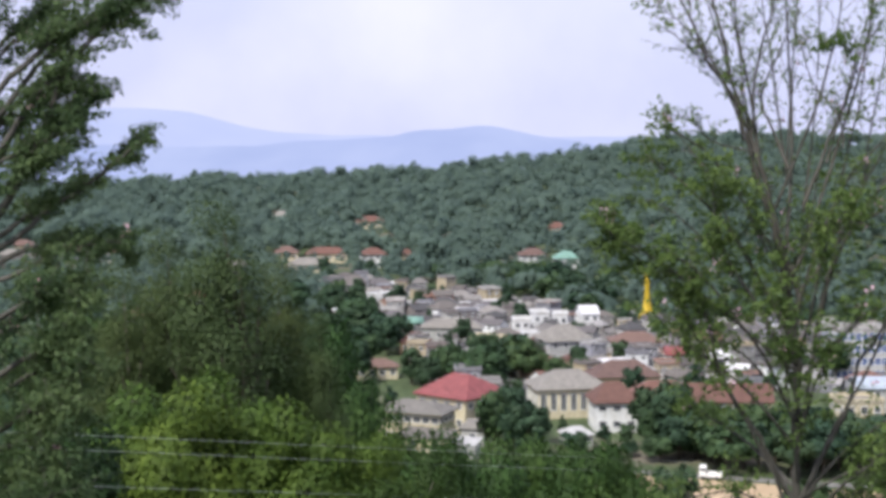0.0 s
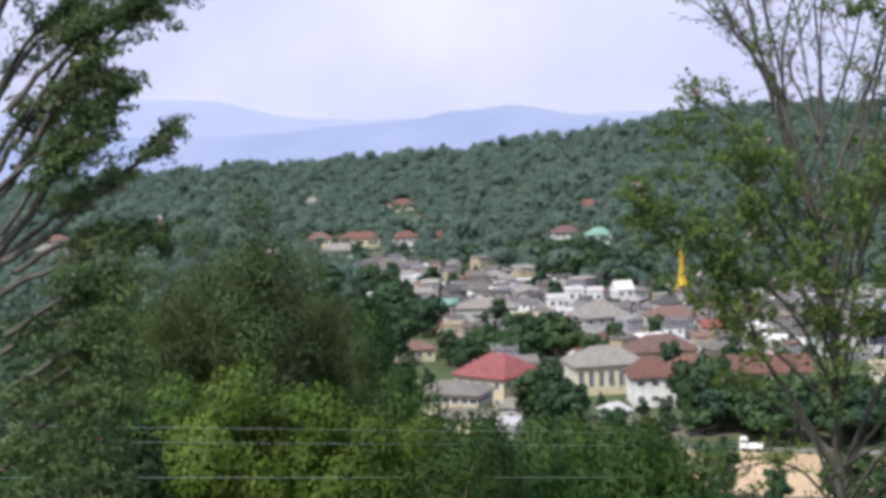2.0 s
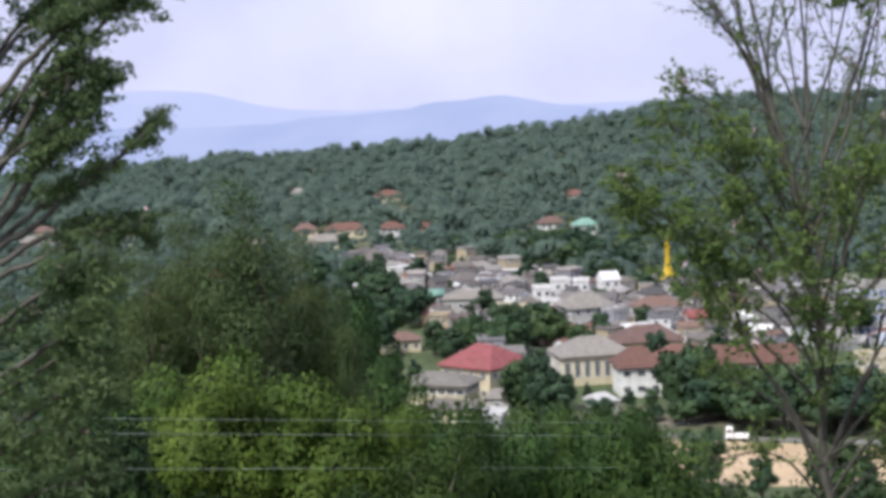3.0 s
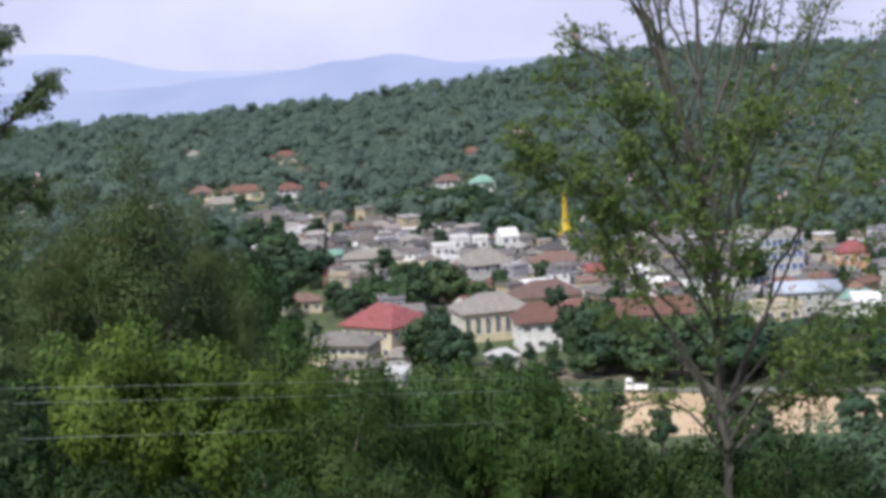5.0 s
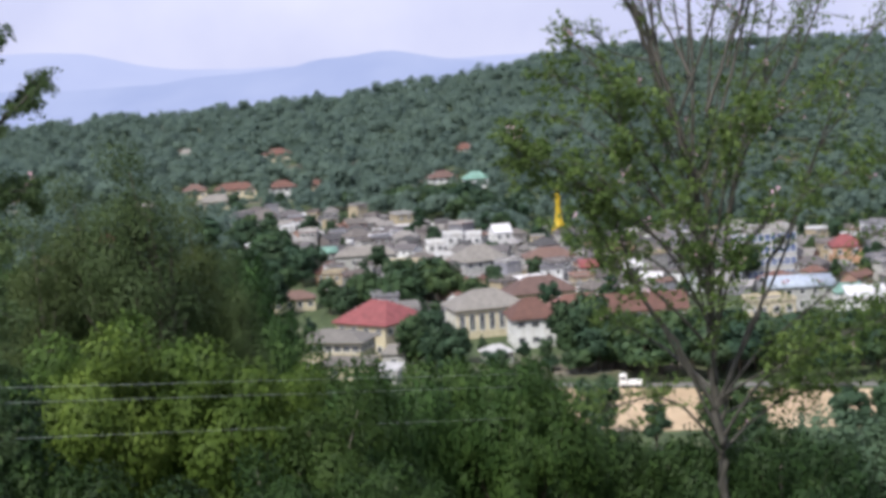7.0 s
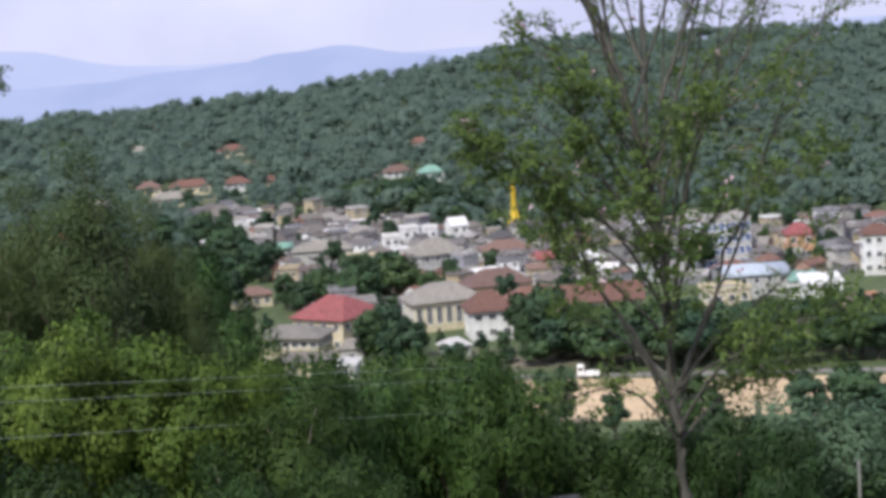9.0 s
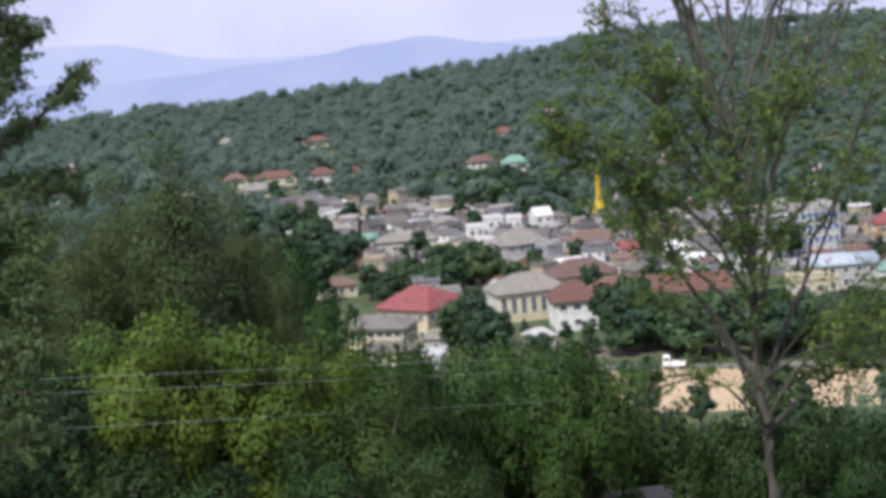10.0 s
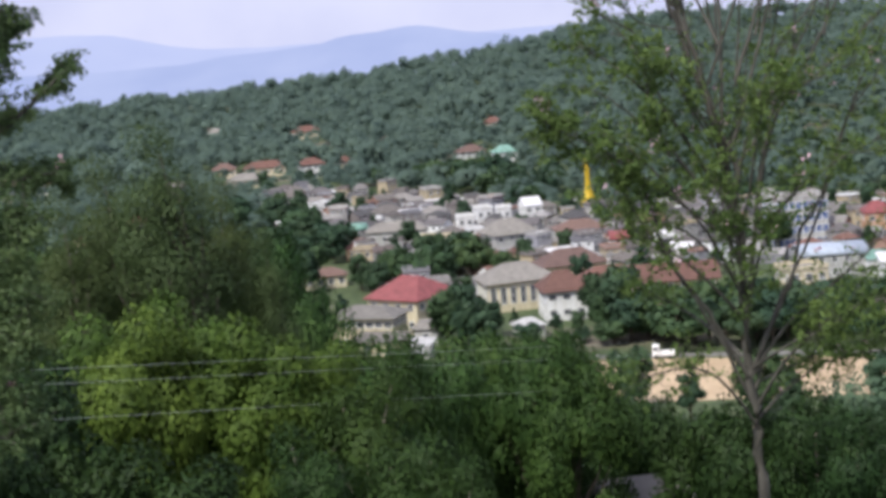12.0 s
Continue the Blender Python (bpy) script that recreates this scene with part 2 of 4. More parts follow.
def leaf_arrays(rng, pos, out, size, loose=0.6, slim=0.5):
    """Folded four-cornered leaves at the places given, facing outward from their clump more or less loosely."""
    n = len(pos)
    nm = out + rng.normal(size=(n, 3)) * loose + np.array((0, 0, 0.35))
    nm /= np.linalg.norm(nm, axis=1, keepdims=True) + 1e-9
    a = np.cross(nm, rng.normal(size=(n, 3)))
    a /= np.linalg.norm(a, axis=1, keepdims=True) + 1e-9
    b = np.cross(nm, a)
    s = (size * rng.uniform(0.6, 1.3, n))[:, None]
    v = np.stack([pos - a * s * 0.5, pos + b * s * 0.5 * slim + nm * s * 0.1, pos + a * s * 0.5,
                  pos - b * s * 0.5 * slim + nm * s * 0.1], 1)
    sh = out * 0.8 + nm * 0.45 + np.array((0, 0, 0.15))
    sh /= np.linalg.norm(sh, axis=1, keepdims=True) + 1e-9
    return v.reshape(-1, 3), np.repeat(sh, 4, 0)


def leaves_mesh(name, leaves, mat):
    """A mesh of folded leaves, two triangles each, from four corners a leaf, shaded as parts of a rounded clump."""
    verts, shade = leaves
    n = len(verts) // 4
    me = bpy.data.meshes.new(name)
    base = np.arange(n)[:, None] * 4
    tri = (base + np.array([[0, 2, 1, 0, 3, 2]])).astype(np.int32).ravel()
    me.vertices.add(len(verts))
    me.vertices.foreach_set("co", verts.astype(np.float32).ravel())
    me.loops.add(len(tri))
    me.loops.foreach_set("vertex_index", tri)
    me.polygons.add(n * 2)
    me.polygons.foreach_set("loop_start", np.arange(0, n * 6, 3, dtype=np.int32))
    me.polygons.foreach_set("loop_total", np.full(n * 2, 3, dtype=np.int32))
    me.polygons.foreach_set("use_smooth", np.ones(n * 2, dtype=bool))
    me.update(calc_edges=True)
    me.normals_split_custom_set_from_vertices(shade.astype(np.float32))
    me.materials.append(mat)
    return me


def ball(rng, n, low=0.55):
    """Points in a shell of the unit ball."""
    d = rng.normal(size=(n, 3))
    d /= np.linalg.norm(d, axis=1, keepdims=True)
    return d * rng.uniform(low, 1.0, n)[:, None]


# ---- ground ----
SLOPE_Y = [-400, 0, 15, 30, 60, 100, 150, 200, 235, 640, 1120, 1500, 2000, 5000]
SLOPE_Z = [120, 58.3, 53.5, 46, 35, 23, 9.5, 1.6, 0, 0, 0, -30, -70, -90]
FOOT_B, FOOT_Y = [-0.3, -0.06, 0.03, 0.08, 0.13, 0.27, 0.4], [660, 650, 600, 540, 515, 490, 470]   # where the far hill begins
TOWN_Y = [610, 600, 540, 485, 462, 445, 430]   # where the town ends, at the same bearings
RIDGE_B = [-0.6, -0.3, -0.2, -0.08, -0.01, 0.08, 0.134, 0.19, 0.29, 0.4, 0.6]
RIDGE_Z = [8, 12, 15, 19, 25, 35, 45, 49, 49, 40, 30]


def ground_z(x, y):
    x, y = np.asarray(x, float), np.asarray(y, float)
    z = np.interp(y, SLOPE_Y, SLOPE_Z)
    b = x / np.maximum(y, 60)
    foot = np.interp(b, FOOT_B, FOOT_Y)
    k = np.clip((y - foot) / (1140 - foot), 0, 1)
    k = k * (0.6 + 0.4 * k) * np.clip(1 - (y - 1150) / 600, 0, 1)
    hill = np.interp(b, RIDGE_B, RIDGE_Z) * k
    roll = (np.sin(x / 47 + 1.3) * np.sin(y / 61) * 2.0 + np.sin(x / 19 + y / 23) * 0.8) * np.clip((np.abs(y - 400) - 180) / 120, 0, 1)
    roll = roll * np.clip((y - 30) / 60, 0, 1)
    return z + hill + roll


def gz(x, y):
    return float(ground_z(x, y))


def build_ground():
    xs = np.concatenate([np.linspace(-3000, -420, 14), np.linspace(-400, 560, 97), np.linspace(600, 3000, 14)])
    ys = np.concatenate([np.linspace(-300, -10, 10), np.linspace(0, 240, 49), np.linspace(250, 1300, 85), np.linspace(1350, 4900, 14)])
    gx, gy = np.meshgrid(xs, ys)
    v = np.stack([gx, gy, ground_z(gx, gy)], -1).reshape(-1, 3)
    w = len(xs)
    f = [(j * w + i, j * w + i + 1, (j + 1) * w + i + 1, (j + 1) * w + i) for j in range(len(ys) - 1) for i in range(w - 1)]
    tagged(new("ground", mesh_from("ground", v, f, GROUND, True)), "grass and bare earth of valley and wooded hillsides", "ground", kind="structure")


build_ground()


def build_range(name, y, crest, mat, label, depth=500, seed=1):
    """A far mountain range: crest heights along x, with spurs running down to the front."""
    xs = np.linspace(crest[0][0], crest[-1][0], 140)
    top = np.interp(xs, [c[0] for c in crest], [c[1] for c in crest])
    vs, fs = [], []
    for j, s in enumerate(np.linspace(0, 1, 12)):
        for x, t in zip(xs, top):
            jag = noise.noise((x / 130, seed, s * 3)) * 14 + noise.noise((x / 40, seed + 5, s * 5)) * 4
            vs.append((x, y - depth * s, -150 + (t + 150) * (1 - s) + jag * (0.25 + s)))
    w = len(xs)
    for j in range(11):
        for i in range(w - 1):
            fs.append((j * w + i, (j + 1) * w + i, (j + 1) * w + i + 1, j * w + i + 1))
    tagged(new(name, mesh_from(name, vs, fs, mat, True)), label, "mountain range", kind="structure")


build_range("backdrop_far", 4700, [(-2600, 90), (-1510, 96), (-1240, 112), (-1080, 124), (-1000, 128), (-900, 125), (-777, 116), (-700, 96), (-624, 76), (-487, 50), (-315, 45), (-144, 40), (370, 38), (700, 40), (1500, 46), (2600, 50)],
            distance_material("far_range_haze_blue", (0.46, 0.52, 0.8), (0.5, 0.555, 0.82)), "pale blue far mountain range in haze", seed=3)
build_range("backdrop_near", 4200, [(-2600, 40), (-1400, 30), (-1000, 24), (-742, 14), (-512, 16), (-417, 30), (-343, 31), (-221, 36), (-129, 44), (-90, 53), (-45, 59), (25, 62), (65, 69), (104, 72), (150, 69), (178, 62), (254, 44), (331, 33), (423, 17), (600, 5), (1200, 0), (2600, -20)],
            distance_material("near_range_haze_blue", (0.37, 0.44, 0.72), (0.44, 0.505, 0.775)), "hazy blue mountain range with wooded crest", seed=8)


# ---- trees ----
def crown_points(rng, clumps, per, spread):
    """Leaf places round the clumps given as (x, y, z, radius), with the ways outward."""
    out, way = [], []
    for x, y, z, r in clumps:
        n = max(6, int(per * (r / spread) ** 2))
        p = ball(rng, n, 0.45)
        way.append(p / np.linalg.norm(p, axis=1, keepdims=True))
        out.append(p * r * np.array((1, 1, 0.75)) + (x, y, z))
    return np.concatenate(out), np.concatenate(way)


def make_tree(name, label, seed, height, radius, leaf_mat, bark, clump_n=34, per=70, leaf=0.45, low=0.3, category="tree", taper=0.0, slim=0.5):
    """A broad-leaved tree: trunk with limbs to its clumps, and a crown of leaves."""
    rng = np.random.default_rng(seed)
    root = tagged(new(name), label, category)
    lo, hi = height * low, height
    clumps = []
    for i in range(clump_n):
        d = ball(rng, 1, 0.5)[0]
        u = (d[2] + 1) / 2
        wide = radius * (1 - taper * u)
        r = radius * rng.uniform(0.24, 0.4) * (1 - 0.5 * taper * u)
        clumps.append((d[0] * (wide - r * 0.6), d[1] * (wide - r * 0.6), lo + (hi - lo) * u * rng.uniform(0.9, 1.0) - r * 0.4, r))
    trunk_r = height * 0.022
    top = height * 0.72
    lean = rng.normal(size=2) * radius * 0.06
    tubes = [([(0, 0, -0.6), (lean[0] * 0.2, lean[1] * 0.2, height * 0.2), (lean[0], lean[1], height * 0.45), (lean[0] * 1.5, lean[1] * 1.5, top)],
              [trunk_r * 1.25, trunk_r, trunk_r * 0.7, trunk_r * 0.2])]
    for x, y, z, r in clumps[::2]:
        h0 = min(max(z - radius * 0.7, height * 0.2), top * 0.9)
        k = min(h0 / (height * 0.45), 1.4)
        s = Vector((lean[0] * k, lean[1] * k, h0))
        e = Vector((x, y, z))
        mid = s.lerp(e, 0.5) + Vector((0, 0, -0.08 * (e - s).length))
        tubes.append(([s, mid, e], [trunk_r * 0.4, trunk_r * 0.22, trunk_r * 0.06]))
    child("trunk", tubes_mesh(name + "_trunk", tubes, bark, 5), root)
    pts, way = crown_points(rng, clumps, per, radius * 0.3)
    mid = pts - np.array((0, 0, (lo + hi) * 0.5))
    way = way * 0.65 + mid / (np.linalg.norm(mid, axis=1, keepdims=True) + 1e-9) * 0.45
    child("crown", leaves_mesh(name + "_crown", leaf_arrays(rng, pts, way, np.full(len(pts), leaf), 0.6, slim), leaf_mat), root)
    return root


rng_all = np.random.default_rng(5)
VALLEY_KINDS = [
    make_tree("broadleaf_tree", "dark green broad-leaved tree with rounded crown", 11, 9.0, 4.2, LEAF_VALLEY, BARK, 30, 55, 0.8, slim=0.85),
    make_tree("broadleaf_tree", "mid green spreading tree with uneven crown", 12, 8.0, 4.6, LEAF_VALLEY_MID, BARK, 28, 55, 0.8, slim=0.85),
    make_tree("broadleaf_tree", "tall dark green tree with narrow crown", 13, 11.0, 3.4, LEAF_VALLEY, BARK, 30, 55, 0.7, 0.2, taper=0.4, slim=0.85),
    make_tree("broadleaf_tree", "blue-green leafy tree with loose crown", 14, 9.5, 4.0, LEAF_TEAL, BARK, 26, 55, 0.8, slim=0.85),
]
SLOPE_KINDS = [
    make_tree("slope_tree", "dense dark green tree on the slope", 21, 9.0, 4.4, LEAF_DARK, BARK, 30, 480, 0.21, 0.12, slim=0.75),
    make_tree("slope_tree", "mid green leafy tree on the slope", 22, 9.0, 4.0, LEAF_MID, BARK, 30, 560, 0.19, 0.12, slim=0.75),
    make_tree("slope_tree", "deep green tree with layered crown on the slope", 23, 9.0, 3.6, LEAF_DARK, BARK, 30, 560, 0.19, 0.1, taper=0.3, slim=0.75),
]
LOWER_KINDS = [
    make_tree("lower_tree", "dark green tree on the lower slope", 24, 9.0, 4.2, LEAF_DARK, BARK, 32, 70, 0.75, 0.12, slim=0.85),
    make_tree("lower_tree", "mid green tree on the lower slope", 25, 9.0, 4.0, LEAF_MID, BARK, 32, 70, 0.75, 0.12, slim=0.85),
]
LIME_KINDS = [
    make_tree("lime_tree", "yellow-green bushy tree with feathery leaves", 31, 10.0, 3.2, LEAF_LIME, BARK_PALE, 34, 680, 0.145, 0.48, slim=0.7),
    make_tree("lime_tree", "bright green bushy tree with pale branches", 32, 10.0, 3.4, LEAF_BUSH, BARK_PALE, 34, 680, 0.14, 0.35, slim=0.7),
]
USED = set()


def put_tree(kinds, x, y, height, girth=1.0, which=None, group="", label=""):
    """Sets a tree of one of the kinds at a place, grown to a height."""
    i = int(rng_all.integers(len(kinds))) if which is None else which
    src = kinds[i]
    own = SIZES.setdefault(src, 0) or max(v.co.z for v in src.children[1].data.vertices)
    SIZES[src] = own
    s = height / own
    m = pose(x, y, gz(x, y), 0, 0, float(rng_all.uniform(0, 360))) @ Matrix.Diagonal((s * girth, s * girth, s, 1))
    if src not in USED:
        USED.add(src)
        src.matrix_basis = m
        ob = src
    else:
        keep = src.scale.copy()
        src.scale = (1, 1, 1)
        ob = copy_thing(src, m)
        src.scale = keep
    tagged(ob, label, group=group)
    return ob


SIZES = {}

# ---- houses ----
TAKEN = []          # x, y, radius of ground built on, and of ground cleared for the camera's view


def roof_mesh(name, kind, w, d, h, rise, over, mat):
    """Roof shells with thickness, above walls of height h."""
    a, b, t = w / 2 + over, d / 2 + over, 0.18
    z0, z1 = h - 0.12, h + rise
    if kind == "hip":
        r = max(a - b, a * 0.3)
        v = [(-a, -b, z0), (a, -b, z0), (a, b, z0), (-a, b, z0), (-r, 0, z1), (r, 0, z1)]
        f = [(0, 1, 5, 4), (1, 2, 5), (2, 3, 4, 5), (3, 0, 4)]
    elif kind == "gable":
        v = [(-a, -b, z0), (a, -b, z0), (a, b, z0), (-a, b, z0), (-a, 0, z1), (a, 0, z1)]
        f = [(0, 1, 5, 4), (2, 3, 4, 5)]
    elif kind == "shed":
        v = [(-a, -b, z0), (a, -b, z0), (a, b, z1), (-a, b, z1)]
        f = [(0, 1, 2, 3)]
    elif kind == "barrel":
        k, v, f = 9, [], []
        for i in range(k):
            w2 = math.pi * i / (k - 1)
            v += [(-a, -math.cos(w2) * b, z0 + math.sin(w2) * rise), (a, -math.cos(w2) * b, z0 + math.sin(w2) * rise)]
        f = [(2 * i, 2 * i + 1, 2 * i + 3, 2 * i + 2) for i in range(k - 1)]
    else:
        v = [(-a, -b, h), (a, -b, h), (a, b, h), (-a, b, h)]
        f = [(0, 1, 2, 3)]
    n = len(v)
    faces = list(f)
    edges = {}
    for q in f:
        for i in range(len(q)):
            e = (q[i], q[(i + 1) % len(q)])
            edges[e] = 1
    faces += [tuple(i + n for i in reversed(q)) for q in f]
    for p, q in edges:
        if (q, p) not in edges:
            faces.append((q, p, p + n, q + n))
    v = v + [(x, y, z - t) for x, y, z in v]
    if kind == "flat":
        v = [(x, y, z + t) for x, y, z in v]
    return mesh_from(name, v, faces, mat, kind == "barrel")


def wall_mesh(name, kind, w, d, h, rise, mat):
    """Walls as one solid with gables where the roof has them."""
    a, b = w / 2, d / 2
    v = [(-a, -b, -2), (a, -b, -2), (a, b, -2), (-a, b, -2), (-a, -b, h), (a, -b, h), (a, b, h), (-a, b, h)]
    f = [(0, 1, 5, 4), (2, 3, 7, 6)]
    if kind == "gable":
        v += [(-a, 0, h + rise * 0.86), (a, 0, h + rise * 0.86)]
        f += [(1, 2, 6, 9, 5), (3, 0, 4, 8, 7)]
    elif kind == "shed":
        v[6], v[7] = (a, b, h + rise * 0.9), (-a, b, h + rise * 0.9)
        f += [(1, 2, 6, 5), (3, 0, 4, 7)]
    else:
        f += [(1, 2, 6, 5), (3, 0, 4, 7), (4, 5, 6, 7)]
    return mesh_from(name, v, f, mat)


def window_parts(root, wall, w, d, h, storeys, gap, size, mats, sides="fb"):
    """Windows on front and side walls: a proud frame with its pane set in."""
    ww, wh = size
    fm, pm = window_parts.cache.setdefault((ww, wh, mats[1].name), (None, None))
    if fm is None:
        bm = bmesh.new()
        add_box(bm, 0, 0, wh / 2 + 0.06, ww + 0.24, 0.16, 0.12)
        add_box(bm, 0, 0, -wh / 2 - 0.06, ww + 0.3, 0.22, 0.12)
        add_box(bm, -ww / 2 - 0.06, 0, 0, 0.12, 0.16, wh)
        add_box(bm, ww / 2 + 0.06, 0, 0, 0.12, 0.16, wh)
        add_box(bm, 0, 0, 0, 0.06, 0.12, wh)
        fm = bpy.data.meshes.new("window_frame")
        bm.to_mesh(fm)
        fm.materials.append(mats[0])
        bm.clear()
        add_box(bm, 0, 0.01, 0, ww, 0.05, wh)
        pm = bpy.data.meshes.new("pane")
        bm.to_mesh(pm)
        bm.free()
        pm.materials.append(mats[1])
        window_parts.cache[(ww, wh, mats[1].name)] = (fm, pm)
    step = h / storeys
    places = []
    n = max(1, int(w / gap))
    for s in range(storeys):
        z = step * (s + 0.55)
        for i in range(n):
            x = -w / 2 + w * (i + 0.5) / n
            places.append(pose(x, -d / 2 - 0.03, z))
        if "s" in sides:
            m = max(1, int(d / gap))
            for i in range(m):
                y = -d / 2 + d * (i + 0.5) / m
                places.append(pose(w / 2 + 0.03, y, z, 0, 0, 90))
                places.append(pose(-w / 2 - 0.03, y, z, 0, 0, -90))
    for p in places:
        win = child("window", fm, root, "", p)
        child("pane", pm, win, "dark glass pane")


window_parts.cache = {}


def house(label, x, y, turn, w, d, h, roof="hip", rise=2.0, over=0.5, wall_mat=None, roof_mat=None, storeys=1, gap=3.0, win=(1.1, 1.2),
          glass=None, name="house", category="house", group="houses of the town", sides="s", z=None):
    """A house: walls, roof, windows with panes; flat roofs get a parapet."""
    root = tagged(new(name), label, category, group)
    wall_mat, roof_mat = wall_mat or WALL_MIX, roof_mat or ROOF_MIX
    wall = child("wall", wall_mesh("wall", roof, w, d, h, rise, wall_mat), root)
    child("roof", roof_mesh("roof", roof, w, d, h, rise, over, roof_mat), root)
    if roof == "flat":
        bm = bmesh.new()
        for cx, cy, sx, sy in ((0, -d / 2, w + 0.3, 0.2), (0, d / 2, w + 0.3, 0.2), (-w / 2, 0, 0.2, d - 0.2), (w / 2, 0, 0.2, d - 0.2)):
            add_box(bm, cx, cy, h + 0.55, sx, sy, 0.75)
        part("parapet", bm, wall_mat, root)
    if gap:
        window_parts(root, wall, w, d, h, storeys, gap, win, (TRIM_WHITE, glass or GLASS_DARK), sides)
    root.matrix_basis = pose(x, y, gz(x, y) if z is None else z, 0, 0, turn)
    TAKEN.append((x, y, max(w, d) * 0.62))
    return root


def free(x, y, r):
    return all((x - a) ** 2 + (y - b) ** 2 > (r + c) ** 2 for a, b, c in TAKEN)


# the buildings that stand out
house("two-storey cream building with weathered grey-brown roof", -5.2, 294.5, -22, 13, 8, 6.6, "hip", 1.7, 1.0, WALL_CREAM, ROOF_OLD, 2, 1.7, (1.3, 1.0))
house("hall with crimson hipped sheet roof", 3.76, 311.12, -40, 12.7, 13.0, 7.0, "hip", 3.7, 0.7, WALL_CREAM, ROOF_RED, 2, 3, z=0)
house("low annex with grey sheet roof and yellow walls", -2.8, 285.5, -22, 9.5, 4, 3.2, "shed", 0.9, 0.6, WALL_CREAM, ROOF_OLD, 1, 4.5)
house("small pale sheet-roofed shed", 4.6, 281.0, -22, 4, 3.4, 2.6, "shed", 0.7, 0.3, WALL_GREY, ROOF_PALE, 1, 3)
house("open grey lean-to beside the hall", 6.4, 292.0, -20, 4.5, 5, 3.6, "shed", 0.8, 0.4, WALL_GREY, ROOF_GREY, 1, 3)
house("cream colonnaded building with grey hipped roof", 26.26, 323.94, 10, 15, 11, 6.4, "hip", 3.2, 0.7, WALL_CREAM, ROOF_GREY, 1, 2.1, (1.1, 3.4))
house("white two-storey house with clay tile roof", 34.25, 308.10, 4, 8.5, 9, 6.2, "hip", 3.4, 0.7, WALL_WHITE, ROOF_TILE, 2, 2.4, (1.4, 1.1))
house("long low building with clay tile roof", 45.72, 318.74, 2, 14, 8, 5.0, "hip", 3.0, 0.7, WALL_CREAM, ROOF_TILE, 1, 3)
house("long school building with clay tile roof", 58.04, 312.66, -3, 17, 8, 5.4, "gable", 3.0, 0.6, WALL_CREAM, ROOF_TILE, 2, 2.6)
house("small pavilion with pale sheet roof and grey walls", 25.40, 290.89, 15, 5, 4.5, 2.6, "hip", 1.2, 0.5, WALL_GREY, ROOF_PALE, 1, 2.6)
house("pavilion with bright white pyramid roof", 21.56, 394.41, 8, 7, 6, 3.2, "hip", 2.2, 0.5, WALL_WHITE, ROOF_WHITE, 1, 3)
house("large hall with grey hipped sheet roof", 31.70, 403.76, 18, 12, 11, 5.5, "hip", 3.6, 0.6, WALL_GREY, ROOF_GREY, 2, 3)
house("cream plastered building with flat roof", 9.97, 411.88, -6, 5.5, 6, 4.4, "flat", 0, 0.1, WALL_CREAM, ROOF_GREY, 2, 2.5)
house("yellow plastered building with flat roof", 15.55, 407.70, 4, 5, 6, 4.6, "flat", 0, 0.1, WALL_CREAM, ROOF_GREY, 2, 2.5)
house("white flat-roofed shop house", 22.45, 443.43, 3, 4.6, 6, 5.2, "flat", 0, 0.1, WALL_WHITE, ROOF_GREY, 2, 2.3)
house("tall white shop house with flat roof", 28.30, 451.11, 8, 4.8, 6, 6.4, "flat", 0, 0.1, WALL_WHITE, ROOF_GREY, 2, 2.4)
house("white three-storey building with terrace", 34.24, 448.70, -6, 4.4, 6, 6.2, "flat", 0, 0.1, WALL_WHITE, ROOF_GREY, 2, 2.2)
house("white building with gabled top", 42.82, 455.99, 12, 5.2, 7, 6.0, "gable", 2.2, 0.3, WALL_WHITE, ROOF_WHITE, 2, 2.4)
house("white block with blue window bands", 24.92, 427.27, 2, 6.5, 5, 3.4, "flat", 0, 0.1, WALL_WHITE, ROOF_GREY, 1, 1.9, (1.5, 1.0), GLASS_BLUE)
house("white-walled shop row with dark roof", 50.27, 401.87, 3, 13, 8, 5.2, "hip", 2.2, 0.5, WALL_WHITE, ROOF_BROWN, 2, 2.2)
house("grey hall with red barrel roof", 59.49, 383.41, -6, 8, 9, 4.6, "barrel", 1.5, 0.3, WALL_GREY, ROOF_RED, 2, 3)
house("hall with dark brown tile roof", 41.16, 349.58, 8, 15, 9, 4.6, "hip", 3.2, 0.6, WALL_CREAM, ROOF_BROWN, 1, 3)
house("low house with terracotta roof", -7.40, 411.93, -20, 6.5, 6, 3.6, "hip", 2.4, 0.5, WALL_ORANGE, ROOF_TILE, 1, 3)
house("house with pale green sheet roof", -8.38, 447.92, 5, 4.5, 5, 4.2, "barrel", 1.6, 0.3, WALL_MIX, ROOF_GREEN, 1, 2.5)
house("long hall with grey sheet roof", 2.55, 434.99, -4, 17, 7, 4.6, "hip", 2.2, 0.5, WALL_GREY, ROOF_GREY, 1, 3)
house("house with white rounded roof", 7.12, 461.95, 0, 6.5, 6, 5.4, "barrel", 1.6, 0.3, WALL_WHITE, ROOF_WHITE, 2, 2.5)
house("small house with orange tile roof", 19.62, 371.48, 20, 4, 5, 3.0, "gable", 1.4, 0.4, WALL_CREAM, ROOF_TILE, 1, 3)
house("low cream house with brown roof", -16.22, 371.65, 8, 10, 6, 3.2, "hip", 1.6, 0.5, WALL_CREAM, ROOF_BROWN, 1, 2.4)
house("multi-storey block with blue glazing bands", 99.84, 371.83, 4, 13, 10, 12.0, "flat", 0, 0.1, WALL_GREY, ROOF_GREY, 4, 1.5, (1.3, 1.7), GLASS_BLUE, "office_block", "building")
